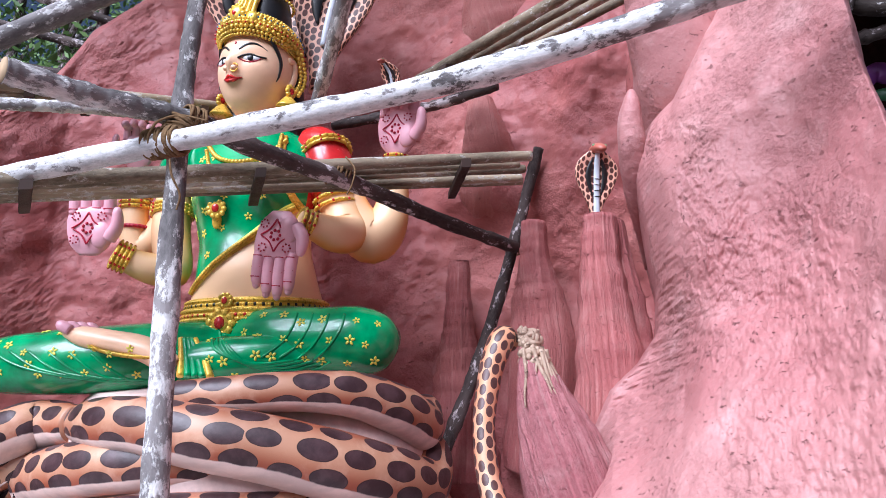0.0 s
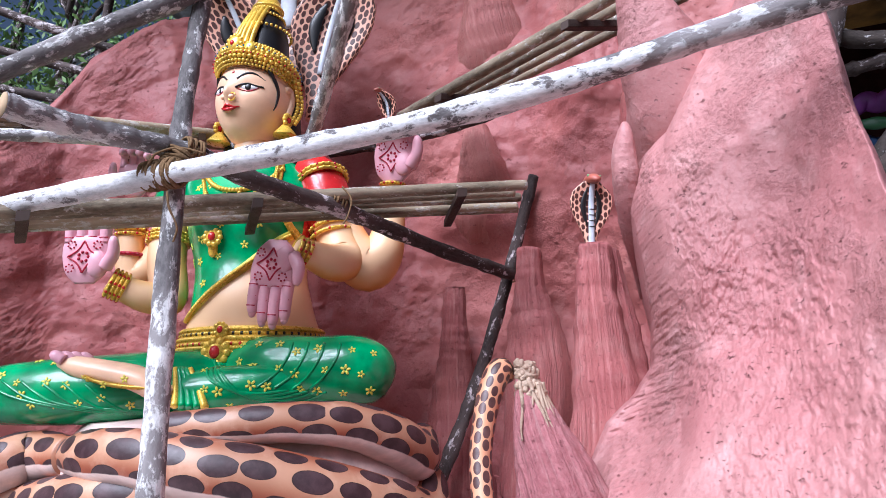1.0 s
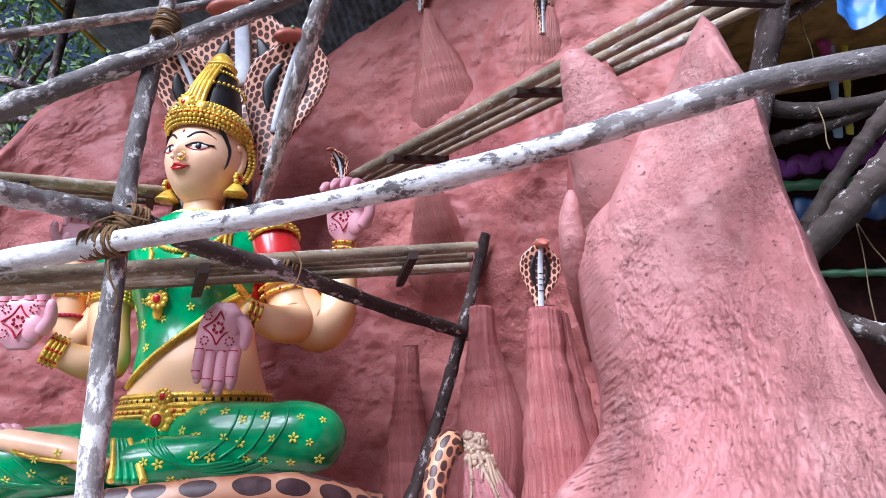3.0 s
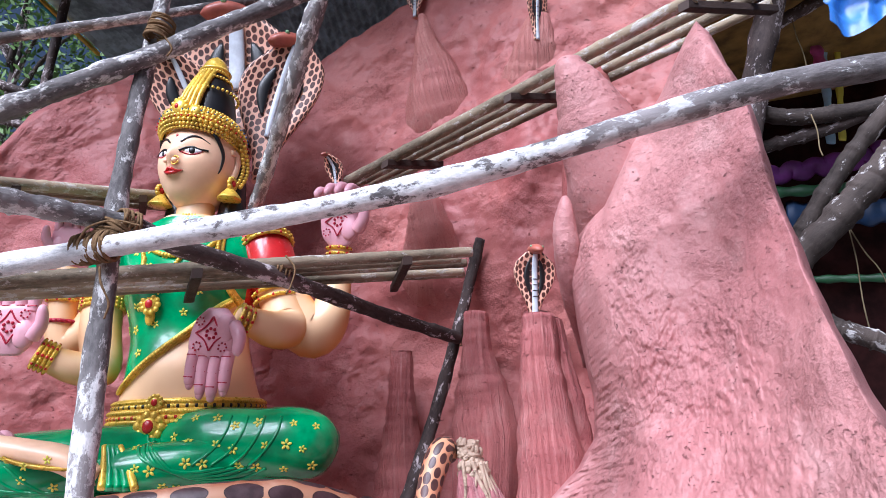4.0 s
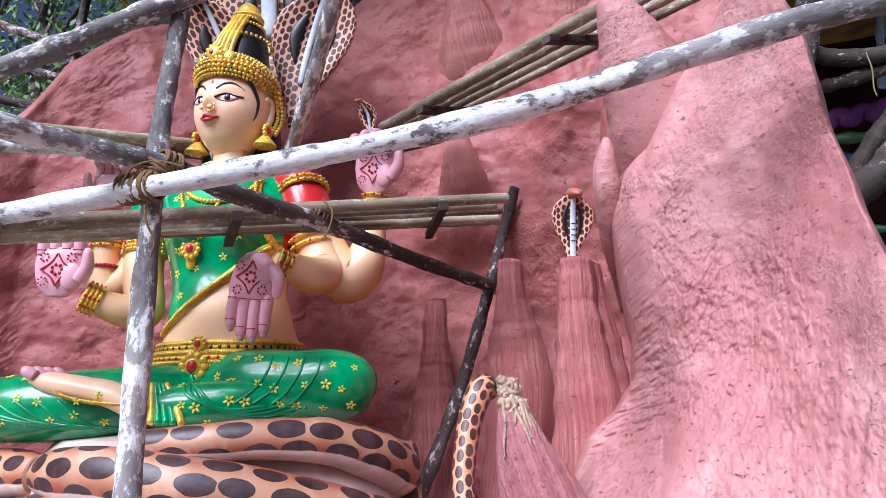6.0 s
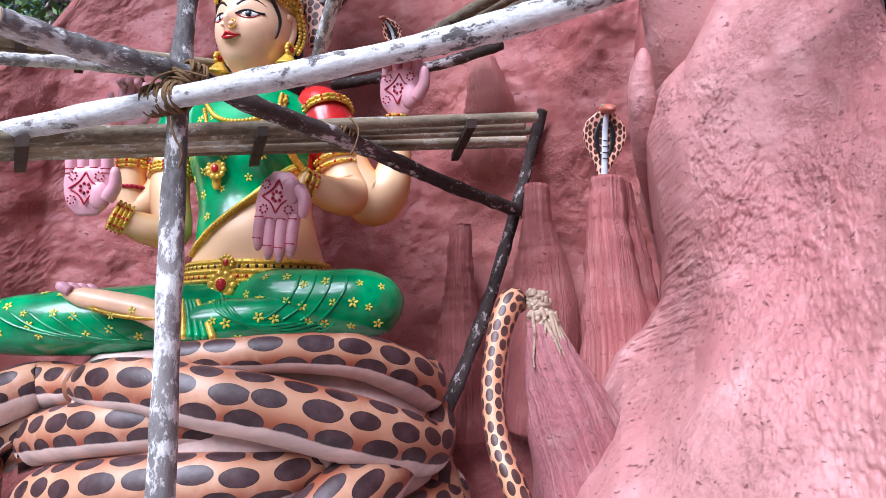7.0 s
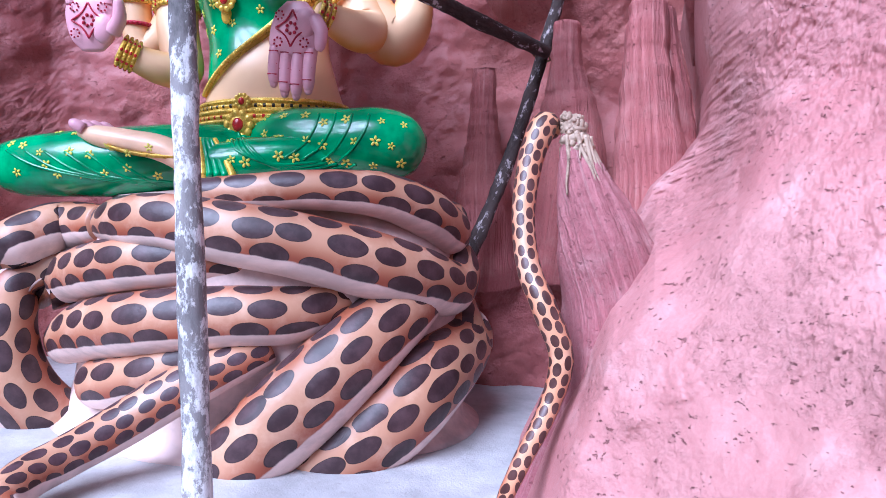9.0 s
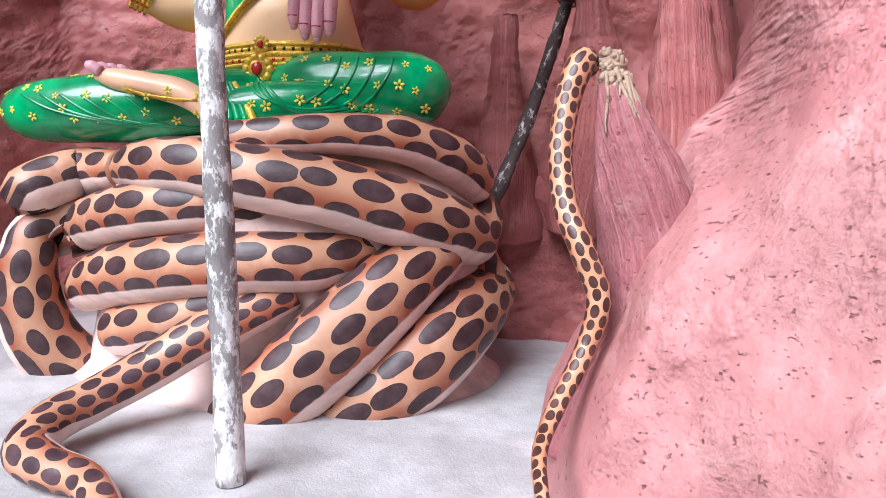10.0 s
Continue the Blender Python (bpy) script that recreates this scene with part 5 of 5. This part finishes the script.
        for q in range(4):
            x = (0.175 - 0.117 * q) * k
            ln = (0.38, 0.44, 0.42, 0.33)[q] * k
            root = at + sd * x + up * 0.17 * k
            pts = [root, root + up * ln * 0.45 + nn * 0.02 * k, root + up * ln * (0.85 - 0.5 * curl) + nn * (0.02 + 0.5 * curl) * k * 0.5, root + up * ln * (1 - 0.9 * curl) + nn * (0.01 + 0.9 * curl) * k * 0.4]
            s.tube([(*p, r * k) for p, r in zip(pts, (0.064, 0.062, 0.056, 0.040))], PALM, 22, 14, tuple(nn), round_ends=False)
            s.ball(pts[-1], (0.041 * k, 0.041 * k, 0.05 * k), PALM, turn, 10, 6)
            for w in (0.12, 0.48, 0.78):
                if not curl:
                    c = root + up * ln * w + nn * 0.058 * k
                    s.tube([(*(c - sd * 0.045 * k), 0.004), (*(c + nn * 0.008 * k), 0.004), (*(c + sd * 0.045 * k), 0.004)], HENNA, 6, 5, tuple(nn))
        t0 = at + sd * 0.20 * k - up * 0.10 * k + nn * 0.03 * k
        s.tube([(*t0, 0.075 * k), (*(t0 + sd * 0.09 * k + up * 0.12 * k + nn * 0.05 * k), 0.066 * k), (*(t0 + sd * 0.10 * k + up * 0.26 * k + nn * 0.08 * k), 0.05 * k), (*(t0 + sd * 0.09 * k + up * 0.31 * k + nn * 0.08 * k), 0.025 * k)], PALM, 20, 14, tuple(nn))
        if lines:
            def lay(x, z):
                return at + sd * x * k + up * z * k + nn * (0.086 - 0.30 * (x * x + 0.3 * z * z)) * k
            for pts in (((0, 0.17), (0.06, 0.07), (0.16, 0.0)), ((0.16, 0.0), (0.06, -0.07), (0, -0.17)), ((0, -0.17), (-0.06, -0.07), (-0.16, 0)), ((-0.16, 0), (-0.06, 0.07), (0, 0.17))):
                s.tube([(*lay(*p), 0.005) for p in pts], HENNA, 14, 6, tuple(nn))
            for cx, cz, rr in ((0, 0, 0.05), (0.13, 0.13, 0.04), (-0.13, 0.13, 0.04), (-0.13, -0.12, 0.04)):
                for q in range(7):
                    a = q * 0.8976
                    s.ball(lay(cx + rr * math.cos(a), cz + rr * math.sin(a)), (0.006, 0.006, 0.006) if cx else (0.010,) * 3, HENNA, seg=6, rings=4)

    hand((-0.985, 3.42, 2.16), (-0.04, 0.0, -1), (-0.12, -1, 0.05), 0.56, thumb=-1)
    hand((-2.115, 3.47, 2.18), (-0.05, 0, 1), (0.10, -1, -0.1), 0.56, thumb=1)
    hand((-0.375, 3.89, 3.00), (0.02, 0, 1), (-0.30, -1, -0.1), 0.60, 0.85, thumb=1)
    hand((-2.14, 3.92, 2.82), (0, 0, 1), (0.2, -1, 0), 0.44, 0.6, thumb=-1, lines=False)

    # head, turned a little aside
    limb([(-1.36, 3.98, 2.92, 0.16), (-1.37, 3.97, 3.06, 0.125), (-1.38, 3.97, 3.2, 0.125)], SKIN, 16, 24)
    for z, r in ((2.98, 0.15), (3.01, 0.142), (3.04, 0.137)):
        for q in range(44):
            a = q / 44 * 2 * math.pi
            s.ball((-1.365 + r * math.cos(a), 3.97 + r * math.sin(a), z + 0.03 * math.sin(a)), (0.012,) * 3, GOLD, seg=6, rings=4)
    hc, yaw, big = np.array((-1.385, 3.97, 3.405)), radians(-18), 1.26
    fw, rt, up = np.array((math.sin(yaw), -math.cos(yaw), 0)), np.array((math.cos(yaw), math.sin(yaw), 0)), np.array((0, 0, 1.0))

    def h(x, y, z):
        return hc + (rt * x + fw * y + up * z) * (big if z < 0.2 else 1 + (big - 1) * max(0.0, 1 - (z - 0.2) / 0.5))

    def skull(a, e):
        """Point of the face at azimuth a from straight ahead and elevation e."""
        x, y, z = 0.205 * math.sin(a) * math.cos(e), 0.225 * math.cos(a) * math.cos(e), 0.285 * math.sin(e)
        if z < 0:
            x *= 1 - 0.30 * (z / 0.285) ** 2
            y *= 1 - 0.10 * (z / 0.285) ** 2
        if y > 0:
            y += 0.020 * math.exp(-((x / 0.09) ** 2 + ((z + 0.20) / 0.06) ** 2))
            for sx in (-1, 1):
                y -= 0.014 * math.exp(-(((x - sx * 0.085) / 0.05) ** 2 + ((z - 0.008) / 0.035) ** 2))
            y += 0.052 * math.exp(-((x / 0.026) ** 2)) * math.exp(-((z + 0.035) / 0.055) ** 2) * (1.0 if z < 0 else 0.8)
            y += 0.018 * math.exp(-(((x) / 0.055) ** 2 + ((z + 0.115) / 0.030) ** 2))
        return x, y, z
    rows = [[h(*skull(a, e)) for a in np.linspace(-math.pi, math.pi, 88, endpoint=False)] for e in np.linspace(-1.5, 1.5, 70)]
    s.grid(rows, FACE)

    def face(x, z, lift=0.0):
        e = math.asin(max(-1, min(1, z / 0.285)))
        k = 0.205 * math.cos(e) * (1 - 0.30 * (z / 0.285) ** 2 if z < 0 else 1)
        a = math.asin(max(-1, min(1, x / k)))
        q = skull(a, e)
        return h(q[0], q[1] + lift, q[2])
    turn = np.stack([rt, fw, up], axis=1)
    for sx in (-1, 1):
        ctr = face(sx * 0.085, 0.008)
        tilt = np.stack([rt * math.cos(0.4) - fw * sx * math.sin(0.4), fw * math.cos(0.4) + rt * sx * math.sin(0.4), up], axis=1)
        s.ball(ctr - fw * 0.004, (0.064, 0.015, 0.024), WHITE, tilt, 16, 8)
        s.ball(ctr + fw * 0.004 + rt * 0.004, (0.023, 0.010, 0.023), BLACK, tilt, 12, 6)
        s.tube([(*face(sx * x, z, 0.005), 0.0062) for x, z in ((0.034, -0.002), (0.056, 0.018), (0.09, 0.026), (0.122, 0.017), (0.155, 0.016))], BLACK, 20, 6, tuple(fw))
        s.tube([(*face(sx * x, z, 0.002), 0.0032) for x, z in ((0.036, -0.002), (0.065, -0.014), (0.10, -0.014), (0.135, 0.008))], HENNA, 20, 6, tuple(fw))
        s.tube([(*face(sx * x, z, 0.002), r) for x, z, r in ((0.030, 0.052, 0.006), (0.07, 0.084, 0.008), (0.11, 0.088, 0.007), (0.155, 0.060, 0.002))], BLACK, 24, 6, tuple(fw), flat=0.5)
        s.ball(face(sx * 0.022, -0.060, 0.0), (0.024, 0.018, 0.017), FACE, turn, 12, 6)
    s.tube([(*face(x, -0.108 + 0.006 * math.cos(x * 90), 0.003), r) for x, r in ((-0.058, 0.003), (-0.028, 0.010), (0, 0.009), (0.028, 0.010), (0.058, 0.003))], RED, 24, 8, tuple(fw))
    s.tube([(*face(x, -0.124 + 6 * x * x, 0.004), r) for x, r in ((-0.046, 0.004), (-0.02, 0.012), (0, 0.014), (0.02, 0.012), (0.046, 0.004))], RED, 24, 8, tuple(fw))
    s.ball(face(0, 0.095, 0.001), (0.009, 0.004, 0.012), HENNA, turn, 8, 5)
    c = face(0.030, -0.062, 0.012)
    s.tube([(*(c + rt * 0.028 * math.cos(q) + up * 0.028 * math.sin(q) + fw * 0.004), 0.004) for q in np.linspace(0.3, 6.0, 20)], GOLD, 24, 6, tuple(fw))
    # hair at the temples, ears and ear ornaments
    for sx in (-1, 1):
        s.tube([(*h(sx * x, y, z), r) for x, y, z, r in ((0.12, 0.165, 0.17, 0.014), (0.165, 0.125, 0.12, 0.02), (0.192, 0.075, 0.03, 0.018), (0.190, 0.075, -0.05, 0.010), (0.182, 0.085, -0.09, 0.004))], BLACK, 26, 10, tuple(rt * sx), flat=0.5)
        s.tube([(*h(sx * 0.205, y, z), r) for y, z, r in ((0.02, 0.06, 0.02), (-0.03, 0.065, 0.026), (-0.045, 0.0, 0.028), (-0.02, -0.07, 0.024), (0.01, -0.09, 0.012))], FACE, 26, 10, tuple(rt * sx), flat=0.6)
        ear = h(sx * 0.215, 0.01, -0.12)
        for q in range(9):
            a = q * 0.7
            s.ball(ear + fw * 0.035 * math.cos(a) + up * 0.035 * math.sin(a) + rt * sx * 0.012, (0.018,) * 3, GOLD, seg=8, rings=5)
        s.ball(ear + rt * sx * 0.012, (0.025,) * 3, RED, seg=8, rings=5)
        s.tube([(*(ear - up * d), r) for d, r in ((0.03, 0.02), (0.06, 0.045), (0.10, 0.075), (0.115, 0.080), (0.12, 0.03))], GOLD, 16, 18, tuple(fw), flute=(12, 0.06))
        for k in range(2):
            for q in range(12):
                g = q / 11
                s.ball(h(sx * (0.225 + 0.015 * k), -0.02 - 0.055 * math.sin(g * 3.1) - 0.02 * k, 0.12 - 0.24 * g), (0.016,) * 3, GOLD, seg=7, rings=4)
        s.tube([(*h(sx * 0.17, -0.10, z), r) for z, r in ((0.02, 0.06), (-0.15, 0.08), (-0.30, 0.10), (-0.42, 0.06))], BLACK, 16, 14, tuple(fw))
    # crown: tilted bands of beads, a dark cone of hair and gold straps
    def ring(z, rx, ry, r, n, mat, slope=0.16):
        for q in range(n):
            a = q / n * 2 * math.pi
            s.ball(h(rx * math.cos(a), ry * math.sin(a), z - slope * ry * 0.0 + slope * (0.5 - 0.5 * math.sin(a)) * 0.0 - 0.06 * (1 - math.sin(a)) * 0.5), (r,) * 3, mat, seg=8, rings=5)
    for z, rx, r, n, mat in ((0.138, 0.206, 0.012, 72, GOLD), (0.156, 0.213, 0.014, 64, GOLD), (0.178, 0.218, 0.018, 50, GOLD), (0.202, 0.221, 0.014, 66, GOLD), (0.222, 0.220, 0.017, 52, GOLD), (0.245, 0.214, 0.013, 66, GOLD), (0.262, 0.206, 0.014, 60, GOLD), (0.280, 0.198, 0.010, 80, GOLD), (0.190, 0.236, 0.007, 40, RED), (0.234, 0.232, 0.006, 44, BLUE)):
        ring(z, rx, rx * 1.08, r, n, mat)
    s.tube([(*h(0, 0, 0.12), 0.20), (*h(0, 0, 0.20), 0.215), (*h(0, 0, 0.27), 0.20)], GOLD, 12, 40, tuple(fw))
    s.tube([(*h(0, -0.01, 0.25), 0.200), (*h(0, -0.02, 0.42), 0.180), (*h(0.0, -0.03, 0.60), 0.138), (*h(0.0, -0.035, 0.74), 0.095), (*h(0, -0.035, 0.77), 0.05)], BLACK, 24, 40, tuple(fw))
    for z, r in ((0.50, 0.168), (0.66, 0.125), (0.735, 0.10)):
        for q in range(34):
            a = q / 34 * 2 * math.pi
            s.ball(h(r * math.cos(a), -0.025 + r * math.sin(a), z), (0.013,) * 3, GOLD, seg=6, rings=4)
    for off in (-0.06, -0.03, 0.0, 0.03, 0.06):
        s.tube([(*h(off, math.sqrt(max(0, r * r - off * off)) - d + 0.006, z), 0.017) for z, r, d in ((0.25, 0.20, 0.01), (0.42, 0.18, 0.02), (0.58, 0.145, 0.03), (0.73, 0.10, 0.035))], GOLD, 26, 8, tuple(fw), flute=(3, 0.12))
    s.tube([(*h(0, -0.035, 0.74), 0.10), (*h(0, -0.035, 0.765), 0.115), (*h(0, -0.035, 0.79), 0.095), (*h(0, -0.035, 0.84), 0.075), (*h(0, -0.035, 0.87), 0.05), (*h(0, -0.035, 0.90), 0.012)], GOLD, 24, 24, tuple(fw))
    f0 = h(0, 0.235, 0.255)
    for rr, n, r in ((0.055, 12, 0.017), (0.030, 8, 0.015)):
        for q in range(n):
            a = q / n * 2 * math.pi
            s.ball(f0 + rt * rr * math.cos(a) + up * rr * math.sin(a) * 1.15, (r,) * 3, GOLD, seg=8, rings=5)
    s.ball(f0, (0.055, 0.03, 0.062), GOLD, turn, 14, 8)
    s.ball(f0 + fw * 0.025, (0.018, 0.012, 0.02), RED, turn, 8, 5)
    for sx in (-1, 1):
        s.ball(f0 + rt * sx * 0.10 - up * 0.03 - fw * 0.03, (0.05, 0.03, 0.05), GOLD, turn, 12, 8)
    return tagged(s.build("seated_statue"), "painted seated statue in green cloth with gold jewellery", "statue")


statue()
